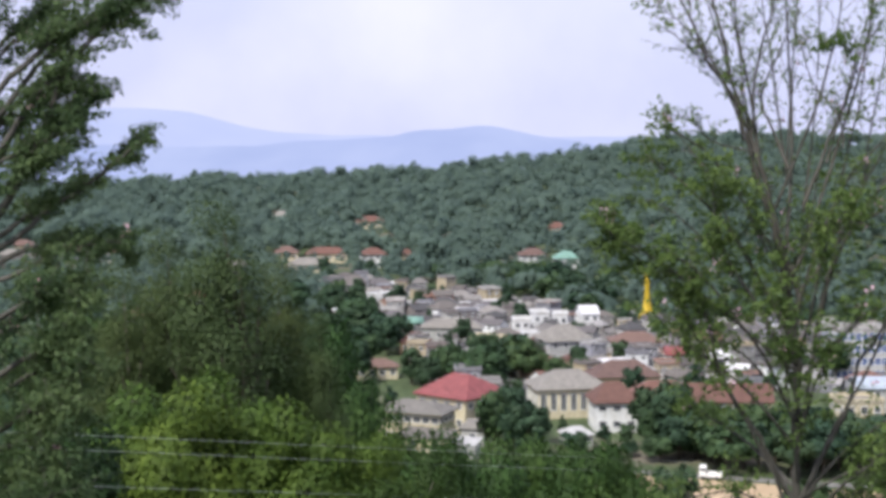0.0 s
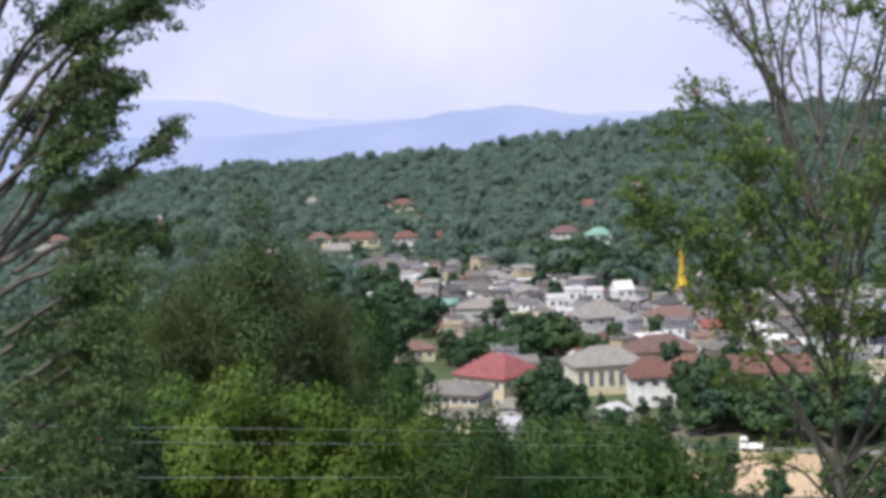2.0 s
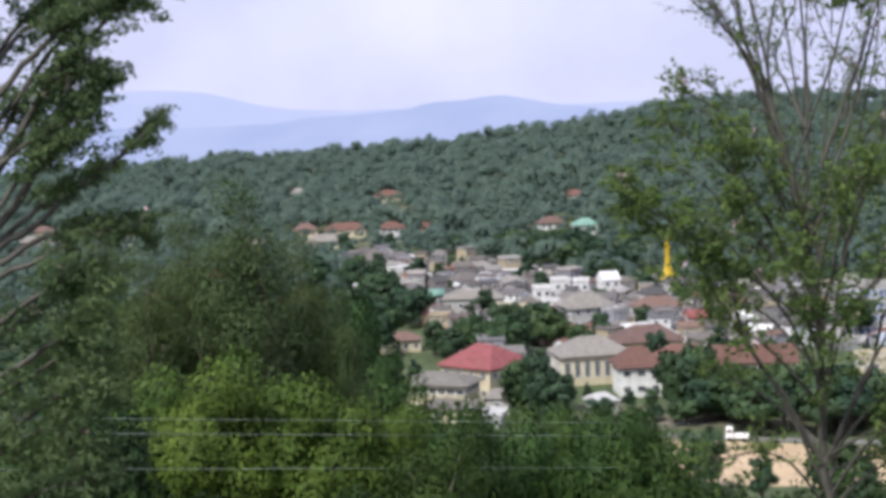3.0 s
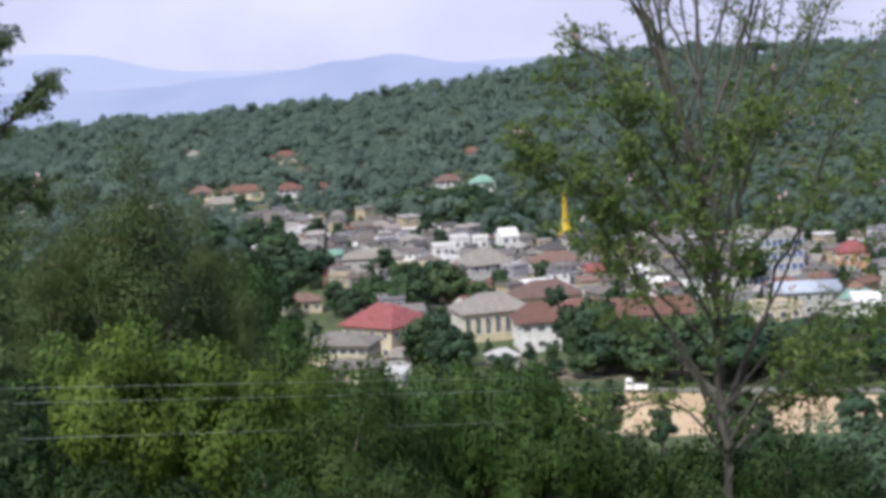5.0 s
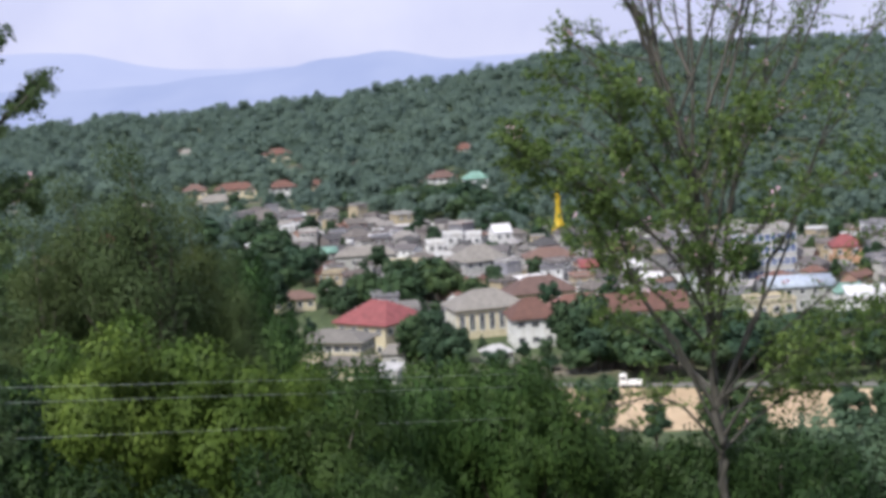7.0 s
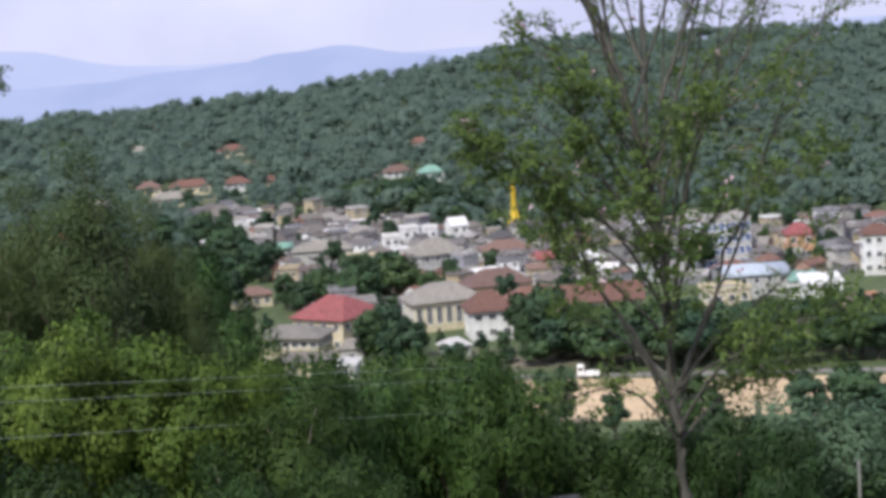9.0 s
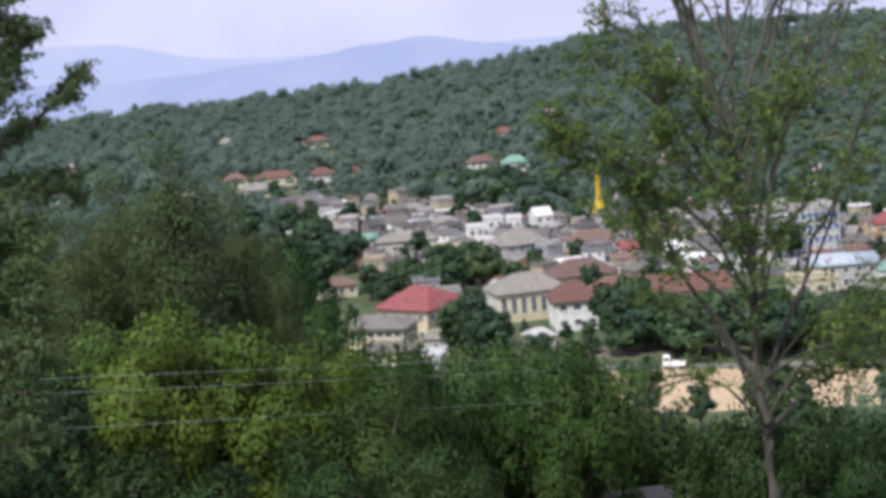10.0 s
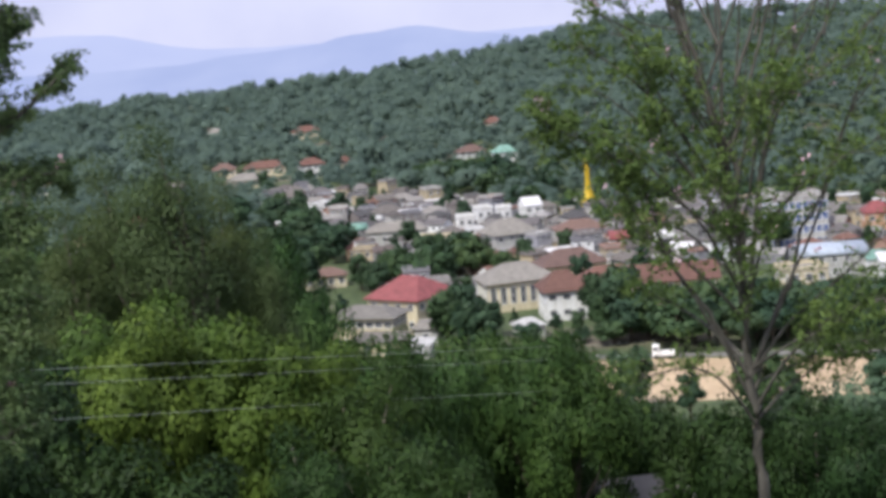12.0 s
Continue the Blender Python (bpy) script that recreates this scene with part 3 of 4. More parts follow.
house("market hall with pale blue sheet roof", 95.31, 328.45, -4, 14, 9, 5.4, "barrel", 1.8, 0.4, WALL_GREY, ROOF_BLUE, 2, 2.6, name="market_hall", category="building")
house("cream plastered building of three storeys", 79.18, 292.47, 8, 8, 7, 8.4, "flat", 0, 0.1, WALL_CREAM, ROOF_GREY, 3, 2.2, name="office_block", category="building")
house("orange-walled house with red roof", 120.55, 373.00, -10, 7, 7, 7.0, "hip", 2.4, 0.4, WALL_ORANGE, ROOF_RED, 2, 2.4)
house("tall white tower block with orange roof", 129.85, 344.33, -14, 7, 7, 9.6, "hip", 2.0, 0.4, WALL_WHITE, ROOF_TILE, 3, 2.2, name="office_block", category="building")
house("white low hall with green edge roof", 105.96, 314.64, -8, 8, 7, 4.6, "shed", 1.2, 0.4, WALL_WHITE, ROOF_WHITE, 2, 2.6)
house("low shop with pale green roof", 104.26, 321.52, -8, 6, 6, 4.4, "shed", 1.0, 0.4, WALL_WHITE, ROOF_GREEN, 1, 2.6)
house("small shop with red flat roof", 107.55, 292.88, -8, 5, 6, 4.0, "flat", 0, 0.1, WALL_ORANGE, ROOF_RED, 1, 2.6)

# houses among the trees of the far hill
for lab, X, Y, turn, w, h, roof_m, wall_m in (
        ("hill bungalow with brown tile roof", -69.75, 686.47, 6, 10, 4, ROOF_BROWN, WALL_CREAM),
        ("long hill house with red-brown roof", -51.99, 688.04, 3, 18, 4, ROOF_TILE, WALL_CREAM),
        ("white hill house with red-brown roof", -30.54, 671.31, 10, 11, 6, ROOF_TILE, WALL_WHITE),
        ("hill house with red tile roof", -39.23, 829.07, 12, 14, 4, ROOF_TILE, WALL_CREAM),
        ("small hill house with brown roof", -15.92, 699.82, -8, 8, 3.6, ROOF_TILE, WALL_CREAM),
        ("hill house with brown roof and pale walls", 38.19, 658.89, 10, 11, 5, ROOF_BROWN, WALL_WHITE),
        ("hill house with pale green roof", 51.02, 637.96, 5, 10, 4.5, ROOF_GREEN, WALL_WHITE),
        ("small white house on the hill", -93.91, 895.09, 0, 8, 4, ROOF_GREY, WALL_WHITE),
        ("hill house with clay roof", 55.89, 757.94, -15, 9, 4, ROOF_TILE, WALL_CREAM),
        ("low hill house with grey roof", -57.21, 652.50, 2, 16, 3.4, ROOF_GREY, WALL_CREAM)):
    house(lab, X, Y, turn, w, 8, h, "hip", 2.6, 0.6, wall_m, roof_m, 1 if h < 5 else 2, 2.6, group="houses on the hill", name="hill_house")

for lab, X, Y, turn, w, roof_m in (
        ("low house with orange tile roof among trees", -91.17, 461.07, 20, 8, ROOF_TILE), ("small house with red roof among trees", -82.68, 513.39, -10, 7, ROOF_RED),
        ("pale house with grey roof among trees", -188.90, 674.03, 5, 10, ROOF_GREY), ("pink-walled house with grey roof", -173.68, 667.78, -12, 9, ROOF_GREY),
        ("long pale house with brown roof", -164.47, 685.55, 8, 13, ROOF_BROWN), ("plain house with clay roof among trees", -147.97, 679.07, 0, 9, ROOF_TILE),
        ("grey house with sheet roof among trees", -177.61, 718.37, 14, 10, ROOF_GREY), ("cream house with brown roof among trees", -196.15, 718.71, 4, 11, ROOF_BROWN),
        ("small white house among the trees", -84.71, 634.37, 0, 8, ROOF_GREY)):
    house(lab, X, Y, turn, w, 7, 4.6, "hip", 2.2, 0.5, None, roof_m, 1, 2.6, group="houses on the hill", name="hill_house")

# the crowded middle of the town
TOWN_KINDS = []
for i, (w, d, h, roof, rise, st) in enumerate(((8, 8, 5.6, "hip", 2.2, 2), (10, 7, 3.4, "gable", 2.0, 1), (7, 9, 6.4, "flat", 0, 2), (9, 7, 6.0, "gable", 2.0, 2),
                                               (6, 7, 3.4, "shed", 1.0, 1), (12, 8, 5.8, "hip", 2.4, 2), (7, 7, 8.8, "flat", 0, 3), (11, 6, 3.2, "gable", 1.6, 1))):
    lab = {"hip": "plastered house with hipped sheet roof", "gable": "plain house with gabled sheet roof",
           "flat": "flat-roofed plastered shop house", "shed": "small plastered house with shed roof"}[roof]
    TOWN_KINDS.append((house(lab, 0, -100 - 20 * i, 0, w, d, h, roof, rise, 0.4, None, None, st, 3.0, z=0, sides=""), max(w, d)))
TAKEN[:] = [t for t in TAKEN if t[1] > 0]
# the statue's place, and spots kept empty on the camera's line to it
TAKEN += [(63.84, 480.78, 4), (61.87, 465.91, 4), (59.90, 451.04, 3)]
GROVES = [(-37.46, 488.57, 15), (9.92, 355.86, 13), (-22.16, 419.42, 16), (36.40, 563.83, 16), (24.87, 584.47, 14), (44.19, 296.73, 5), (47.63, 527.86, 14),
          (-26.26, 369.07, 12), (-30.52, 428.92, 16), (109.5, 312.0, 8), (12.21, 299.75, 5), (87.41, 461.80, 8), (47.50, 437.43, 5)]
fresh = set(range(len(TOWN_KINDS)))
for gy in np.arange(335, 660, 7.6):
    for gx in np.arange(-70, 230, 7.8):
        x, y = gx + rng_all.uniform(-2.5, 2.5), gy + rng_all.uniform(-2.5, 2.5)
        b = x / y
        if not (-0.075 < b < 0.41) or y > np.interp(b, FOOT_B, TOWN_Y) or (b < -0.02 and y < 420) or (b > 0.05 and y < 345):
            continue
        if any((x - a) ** 2 + (y - c) ** 2 < r * r for a, c, r in GROVES) or not free(x, y, 1.6) or rng_all.random() < 0.1:
            continue
        k = int(rng_all.integers(len(TOWN_KINDS)))
        src, size = TOWN_KINDS[k]
        s = rng_all.uniform(0.5, 0.8)
        m = pose(x, y, gz(x, y), 0, 0, float(rng_all.normal() * 22 + 4)) @ Matrix.Diagonal((s, s, s * rng_all.uniform(0.9, 1.15), 1))
        if k in fresh:
            fresh.discard(k)
            src.matrix_basis = m
        else:
            keep = src.scale.copy()
            src.scale = (1, 1, 1)
            copy_thing(src, m)
            src.scale = keep
        TAKEN.append((x, y, 3.0 * s))

# ---- golden statue ----
def golden_statue(x, y, height):
    """A tall robed standing figure on a lotus base, as a plain lathe shape with head and arm fold."""
    bm = bmesh.new()
    prof = [(-0.1, 0.17), (0.02, 0.17), (0.05, 0.155), (0.12, 0.14), (0.25, 0.09), (0.4, 0.062), (0.6, 0.052), (0.72, 0.056), (0.82, 0.06), (0.86, 0.04), (0.88, 0.045)]
    rings = []
    for z, r in prof:
        rings.append([bm.verts.new((math.cos(a) * r * height, math.sin(a) * r * height * 0.75, z * height)) for a in np.linspace(0, 2 * math.pi, 15)[:-1]])
    for p, q in zip(rings, rings[1:]):
        for i in range(14):
            bm.faces.new((p[i], p[(i + 1) % 14], q[(i + 1) % 14], q[i]))
    bmesh.ops.create_uvsphere(bm, u_segments=12, v_segments=8, radius=0.065 * height, matrix=Matrix.Translation((0, 0, 0.92 * height)))
    me = bpy.data.meshes.new("golden_statue")
    bm.to_mesh(me)
    bm.free()
    me.materials.append(GOLD)
    ob = tagged(new("golden_statue", me), "tall slender gold-painted statue above the town roofs", "statue")
    ob.matrix_basis = pose(x, y, gz(x, y) + 1.5)


golden_statue(63.84, 480.78, 14.5)

# ---- sports field, road, vehicle ----
def slab(name, corners, thick, mat, label, category, lift=0.0):
    n = len(corners)
    v = [(x, y, gz(x, y) + lift + thick) for x, y in corners] + [(x, y, gz(x, y) + lift - 0.4) for x, y in corners]
    f = [tuple(range(n)), tuple(range(2 * n - 1, n - 1, -1))] + [(i, i + n, (i + 1) % n + n, (i + 1) % n) for i in range(n)]
    return tagged(new(name, mesh_from(name, v, f, mat)), label, category, kind="structure")


slab("sports_field", [(26.33, 234.53), (89.41, 218.41), (99.26, 242.47), (32.78, 265.99)], 0.06, SAND, "bare sandy playing field", "field")
slab("road", [(21.41, 270.15), (100.40, 245.24), (101.54, 248.02), (21.64, 273.14)], 0.1, ASPHALT, "grey road along the playing field", "road")
TAKEN += [(x, 252, 16) for x in range(25, 120, 14)]


# ---- the wooded far hill ----
def build_woods(name, label, spots, leaf, per, floor, mat, seed, jitter, size):
    """Woodland too far off to count: crowns of leaf clumps, every one turned and grown differently."""
    rng = np.random.default_rng(seed)
    protos = []
    for k in range(8):
        n = int(rng.integers(6, 12))
        cl = ball(rng, n, 0.2) * np.array((3.2, 3.2, 2.8)) + (0, 0, 6.0)
        c = np.concatenate([cl, rng.uniform(1.1, 2.3, (n, 1))], 1)
        p, way = crown_points(rng, [tuple(q) for q in c], per, 2.0)
        mid = p - np.array((0, 0, 5.0))
        way = way * 0.55 + mid / np.linalg.norm(mid, axis=1, keepdims=True) * 0.6
        keep = p[:, 2] > floor
        p, way = p[keep], way[keep]
        protos.append(leaf_arrays(rng, p, way, np.full(len(p), leaf), 0.35, 0.85))
    out, shade = [], []
    hill = [t for t in TAKEN if t[1] > 430]
    for x, y in spots:
        px_, py_ = x + rng.uniform(-jitter, jitter), y + rng.uniform(-jitter, jitter)
        b = px_ / py_
        if py_ < np.interp(b, FOOT_B, TOWN_Y) + 9 and b > -0.075:
            continue
        if any((px_ - a) ** 2 + (py_ - c) ** 2 < (r + 1) ** 2 for a, c, r in hill):
            continue
        s = min(math.exp(rng.normal() * 0.24), 1.4) * size * (1.0 if py_ > 640 else 0.8)
        if any(abs(px_ - a * py_ / c) < r * 1.0 and 0 < c - py_ < 90 for a, c, r in hill if r > 4):
            s = min(s, 0.68)                      # trees shrunk where they would hide hill houses from the camera
        w = rng.uniform(0, 6.28)
        rot = np.array(((math.cos(w), -math.sin(w), 0), (math.sin(w), math.cos(w), 0), (0, 0, 1)))
        v, sh = protos[int(rng.integers(8))]
        out.append(v * s @ rot.T * np.array((1.1, 1.1, rng.uniform(0.8, 1.2))) + (px_, py_, gz(px_, py_) - 1.0))
        shade.append(sh @ rot.T)
    me = leaves_mesh(name, (np.concatenate(out), np.concatenate(shade)), mat)
    tagged(new(name, me), label, "forest", kind="stuff")


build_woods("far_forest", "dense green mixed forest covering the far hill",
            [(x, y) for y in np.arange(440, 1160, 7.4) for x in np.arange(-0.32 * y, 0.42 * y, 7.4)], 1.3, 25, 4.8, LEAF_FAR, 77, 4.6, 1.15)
build_woods("valley_woods", "green woods on the valley floor beside the town",
            [(x, y) for y in np.arange(215, 440, 7.5) for x in np.arange(-0.34 * y, -0.07 * y, 7.5)], 0.95, 60, 3.0, LEAF_TEAL, 78, 3.5, 0.9)

# ---- trees in the valley ----
for a, c, r in GROVES:
    for i in range(int(r * r / 22)):
        w, q = rng_all.uniform(0, 6.28), r * math.sqrt(rng_all.random())
        x, y = a + math.cos(w) * q, c + math.sin(w) * q
        if free(x, y, 1.5):
            put_tree(VALLEY_KINDS, x, y, rng_all.uniform(6.5, 10.5), rng_all.uniform(0.9, 1.15), group="trees in the valley")
            TAKEN.append((x, y, 1.2))
for i in range(262):
    y = rng_all.uniform(335, 640)
    x = y * rng_all.uniform(-0.08, 0.41)
    if free(x, y, 0.5):
        put_tree(VALLEY_KINDS, x, y, rng_all.uniform(4.5, 8.0), 0.8, group="trees in the valley")
        TAKEN.append((x, y, 1.5))
# trees round the playing field and in front of the near houses
for X, Y, hh, g in ((39.62, 287.28, 7.0, 0.7), (41.93, 282.91, 12.0, 0.7), (45.69, 284.35, 11.0, 0.75), (48.87, 285.85, 8.0, 1.0), (44.35, 290.64, 11.0, 0.7), (53.29, 287.10, 7.0, 1.1),
                    (57.96, 284.15, 8.0, 1.0), (62.50, 281.14, 9.0, 1.1), (67.85, 281.95, 8.0, 1.1), (72.65, 276.62, 7.0, 1.2), (78.30, 275.07, 8.0, 1.2), (83.27, 271.52, 9.0, 1.1),
                    (88.68, 269.80, 8.5, 1.2), (94.86, 267.69, 9.5, 1.2), (100.89, 265.47, 9.0, 1.1), (106.77, 263.17, 9.0, 1.1), (11.87, 283.75, 8.0, 0.8), (9.99, 289.83, 6.0, 0.8),
                    (29.54, 220.03, 3.6, 1.0), (9.80, 288.00, 9.4, 0.65), (13.12, 284.00, 8.2, 0.70), (18.22, 292.00, 6.3, 0.80), (23.18, 296.00, 4.7, 0.80), (16.01, 280.00, 7.1, 1.00), (25.09, 278.00, 4.8, 1.00), (30.41, 290.00, 3.6, 0.70), (34.57, 288.00, 4.3, 0.80), (39.85, 296.00, 9.1, 0.75), (-10.39, 300.00, 9.4, 0.90), (75.92, 208.00, 7.4, 1.10), (75.27, 213.00, 8.0, 1.00), (76.45, 203.00, 6.7, 1.00), (34.85, 226.00, 8.9, 0.90), (41.02, 214.00, 8.0, 1.00), (52.27, 216.00, 7.9, 1.10), (53.47, 205.00, 7.7, 1.00), (69.27, 214.00, 7.0, 1.10), (70.36, 204.00, 6.3, 1.00), (57.90, 200.00, 5.8, 1.00), (-28.25, 343.84, 8.0, 1.1), (-22.22, 329.25, 6.0, 1.1)):
    put_tree(VALLEY_KINDS, X, Y, hh, g, group="trees round the field")

for i in range(34):
    b = 0.09 + 0.0095 * i
    put_tree(VALLEY_KINDS, b * 281 + rng_all.uniform(-1, 1), 279 + rng_all.uniform(-2.5, 2.5), rng_all.uniform(2.0, 4.2), 1.5, group="bushes along the road", label="low green bush beside the road")

for i in range(27):
    b = 0.155 + 0.0105 * i
    y = 278.4 / (1 + 0.3145 * b) + rng_all.uniform(4, 17)
    put_tree(VALLEY_KINDS, b * y, y, rng_all.uniform(5.0, 9.0), rng_all.uniform(1.0, 1.3), group="trees along the road", label="dark green tree beside the road")

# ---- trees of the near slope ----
CAP_B = [-0.4, -0.1, -0.06, -0.03, 0.024, 0.08, 0.115, 0.14, 0.22, 0.4]      # bearing from the camera
CAP_S = [0.12, 0.14, 0.195, 0.24, 0.242, 0.24, 0.245, 0.272, 0.285, 0.29]   # metres below the eye per metre out, set to keep the camera's view open
def near_tree(kinds, which, X, Y, top, girth, label, group="trees below the viewpoint"):
    put_tree(kinds, X, Y, top - gz(X, Y), girth, which, group, label)
    TAKEN.append((X, Y, 2.0))


# the small house below, and the open line of sight down to it
TAKEN += [(8.47, 61.42, 5.5), (7.47, 53.48, 4.0)]
house("small house with weathered grey tile roof", 8.47, 61.42, 8, 8.6, 5, 4.3, "hip", 2.0, 0.5, WALL_GREY, ROOF_OLD, 1, 2.6, group="houses on the slope", z=34.75)

for X, Y, Z, g in ((1.86, 65.97, 45.24, 0.6), (3.76, 71.90, 44.45, 0.5), (5.50, 73.80, 43.90, 0.5), (7.46, 75.63, 43.36, 0.42), (9.09, 77.47, 42.23, 0.42), (5.86, 69.75, 43.21, 0.5), (-13.25, 60.57, 51.99, 0.45)):
    near_tree(SLOPE_KINDS, 1, X, Y, Z, g, "mid green leafy tree below the viewpoint")
for X, Y, Z, g in ((-5.57, 77.80, 48.41, 0.35), (0.36, 60.00, 46.46, 0.45), (-3.15, 65.92, 47.47, 0.4), (-1.05, 57.99, 47.46, 0.45), (-1.67, 47.97, 48.81, 0.5)):
    near_tree(SLOPE_KINDS, 1, X, Y, Z, g, "mid green leafy tree below the viewpoint")
for X, Y, Z, g in ((10.64, 57.02, 44.23, 0.7), (11.95, 54.71, 44.55, 0.85), (14.56, 56.14, 44.0, 0.85), (18.00, 59.33, 43.2, 0.65), (21.29, 58.23, 40.2, 0.55), (19.51, 53.86, 41.2, 0.65)):
    near_tree(SLOPE_KINDS, 2, X, Y, Z, g, "deep green bushy tree below the viewpoint")
for X, Y, Z, g in ((5.56, 62.00, 46.15, 0.50), (6.79, 60.00, 45.55, 0.50)):
    near_tree(SLOPE_KINDS, 1, X, Y, Z, g, "mid green leafy tree below the viewpoint")
for X, Y, Z, g in ((10.52, 74.00, 40.40, 0.45), (12.73, 74.00, 39.33, 0.45), (12.74, 54.00, 44.91, 0.60), (14.18, 52.00, 44.98, 0.60), (15.17, 50.00, 44.71, 0.60)):
    near_tree(SLOPE_KINDS, 0, X, Y, Z, g, "dense dark green tree below the viewpoint")
GREY_KIND = [make_tree("grey_tree", "pale grey-green tree with soft drooping crown", 41, 9.0, 3.6, LEAF_GREY, BARK_GREY, 40, 240, 0.24, 0.15)]
near_tree(GREY_KIND, 0, 22.30, 66.35, 42.3, 1.0, "")
near_tree(GREY_KIND, 0, 26.51, 69.09, 38.5, 1.0, "")
PINE_KIND = [make_tree("casuarina_tree", "tall olive-green feathery tree rising over the bushes", 43, 20.0, 5.4, LEAF_OLIVE, BARK, 70, 800, 0.155, 0.3, taper=0.6, slim=0.5)]
for X, Y, Z, g in ((-7.53, 53.50, 56.56, 0.85), (-9.98, 56.20, 55.35, 0.72), (-10.74, 52.00, 54.47, 0.70), (-6.23, 57.70, 54.12, 0.68), (-4.42, 55.00, 52.69, 0.55), (-13.97, 57.00, 53.10, 0.70)):
    near_tree(PINE_KIND, 0, X, Y, Z, g, "")
for X, Y, Z, g in ((-8.02, 39.19, 52.3, 0.8), (-6.29, 37.48, 52.7, 0.75), (-5.19, 39.66, 52.5, 0.7), (-3.35, 37.85, 52.2, 0.7), (-2.13, 39.94, 51.0, 0.7)):
    near_tree(LIME_KINDS, 0, X, Y, Z, g, "yellow-green bushy tree with feathery leaves")
for X, Y, Z, g in ((-1.71, 27.95, 52.43, 0.8), (-0.15, 29.00, 51.98, 0.9), (0.69, 27.99, 51.78, 0.7), (-1.12, 35.98, 51.75, 0.7)):
    near_tree(LIME_KINDS, 1, X, Y, Z, g, "bright green bushy tree with pale branches")

# front row in dark leaves: the shade low in the bushes put into colour
for X, Y, Z, g in ((-7.32, 31.15, 53.32, 0.6), (-5.56, 27.44, 52.56, 0.7), (-3.77, 27.75, 51.96, 0.8), (-7.02, 26.07, 53.53, 0.7)):
    near_tree(SLOPE_KINDS, 2, X, Y, Z, g, "deep green bushy tree below the viewpoint")

# tree heights cut to fit under the camera's view of field and town
for y in np.arange(60, 232, 6.5):
    for x in np.arange(-0.3 * y, 0.42 * y, 6.4 + y * 0.016):
        px_, py_ = x + rng_all.uniform(-2.2, 2.2), y + rng_all.uniform(-2.2, 2.2)
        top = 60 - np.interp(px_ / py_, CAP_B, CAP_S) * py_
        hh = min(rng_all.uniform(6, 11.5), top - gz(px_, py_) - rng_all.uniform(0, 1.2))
        if hh < 2.2 or not free(px_, py_, 0.5) or (py_ > 130 and rng_all.random() < 0.4) or (py_ > 190 and -0.07 < px_ / py_ < 0.1):
            continue
        put_tree(SLOPE_KINDS if py_ < 84 else LOWER_KINDS, px_, py_, hh, rng_all.uniform(0.85, 1.25) * (1.0 if hh > 5 else 1.3), group="trees on the slope")


# ---- the two great trees beside the viewpoint ----
def bough_tree(name, label, boughs, bark, leaf_mat, seed, flowers=0):
    """A tree drawn bough by bough: (path, thick, thin, twigs start at, twigs, reach, leaves a tuft, tuft radius, leaf)."""
    rng = np.random.default_rng(seed)
    root = tagged(new(name), label, "tree")
    tubes, pts, way, sizes = [], [], [], []
    for path, r0, r1, start, twigs, reach, per, tuft, leaf in boughs:
        p = [Vector(q) for q in path]
        fine = []
        for i in range(len(p) - 1):
            a0, a1, a2, a3 = p[max(i - 1, 0)], p[i], p[i + 1], p[min(i + 2, len(p) - 1)]
            for k in range(4):
                t = k / 4
                fine.append(0.5 * ((2 * a1) + (a2 - a0) * t + (2 * a0 - 5 * a1 + 4 * a2 - a3) * t * t + (3 * a1 - a0 - 3 * a2 + a3) * t ** 3))
        fine.append(p[-1])
        n = len(fine)
        for i in range(1, n - 1):
            fine[i] = fine[i] + Vector(rng.normal(size=3) * r0 * 0.25)
        tubes.append((fine, [r0 + (r1 - r0) * (i / (n - 1)) ** 0.8 for i in range(n)]))
        for k in range(twigs):
            u = rng.uniform(start, 1.0) if k else 1.0
            i = min(int(u * (n - 1)), n - 2)
            s = fine[i].lerp(fine[i + 1], u * (n - 1) - i)
            along = (fine[i + 1] - fine[i]).normalized()
            d = (along * 0.7 + Vector(rng.normal(size=3)) * 0.55 + Vector((0, 0, 0.25))).normalized()
            ln = reach * rng.uniform(0.4, 1.1)
            mid = s + d * ln * 0.5 + Vector(rng.normal(size=3)) * ln * 0.07
            e = s + d * ln + Vector((0, 0, rng.normal() * ln * 0.1))
            thin = max(r1 * 0.7, 0.006)
            tubes.append(([s, mid, e], [thin, thin * 0.7, 0.004]))
            if per:
                for q, share in ((e, 1.0), (mid, 0.5), (mid.lerp(e, 0.5), 0.7)):
                    m = max(3, int(per * share * rng.uniform(0.5, 1.3)))
                    o = ball(rng, m, 0.2)
                    pts.append(o * tuft * rng.uniform(0.7, 1.2) * np.array((1, 1, 0.55)) + np.array(q))
                    way.append(o)
                    sizes.append(np.full(m, leaf))
    child("trunk", tubes_mesh(name + "_trunk", tubes, bark, 7), root)
    pts, way, sizes = np.concatenate(pts), np.concatenate(way), np.concatenate(sizes)
    child("crown", leaves_mesh(name + "_crown", leaf_arrays(rng, pts, way, sizes, 0.7, 0.42), leaf_mat), root)
    if flowers:
        pick = rng.integers(0, len(pts), flowers)
        o = np.repeat(pts[pick], 5, 0) + rng.normal(size=(flowers * 5, 3)) * 0.05
        child("blossom", leaves_mesh(name + "_blossom", leaf_arrays(rng, o, rng.normal(size=o.shape), np.full(len(o), 0.08), 0.7, 0.7), PETAL), root, "pale pink blossoms")
    return root


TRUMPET = []


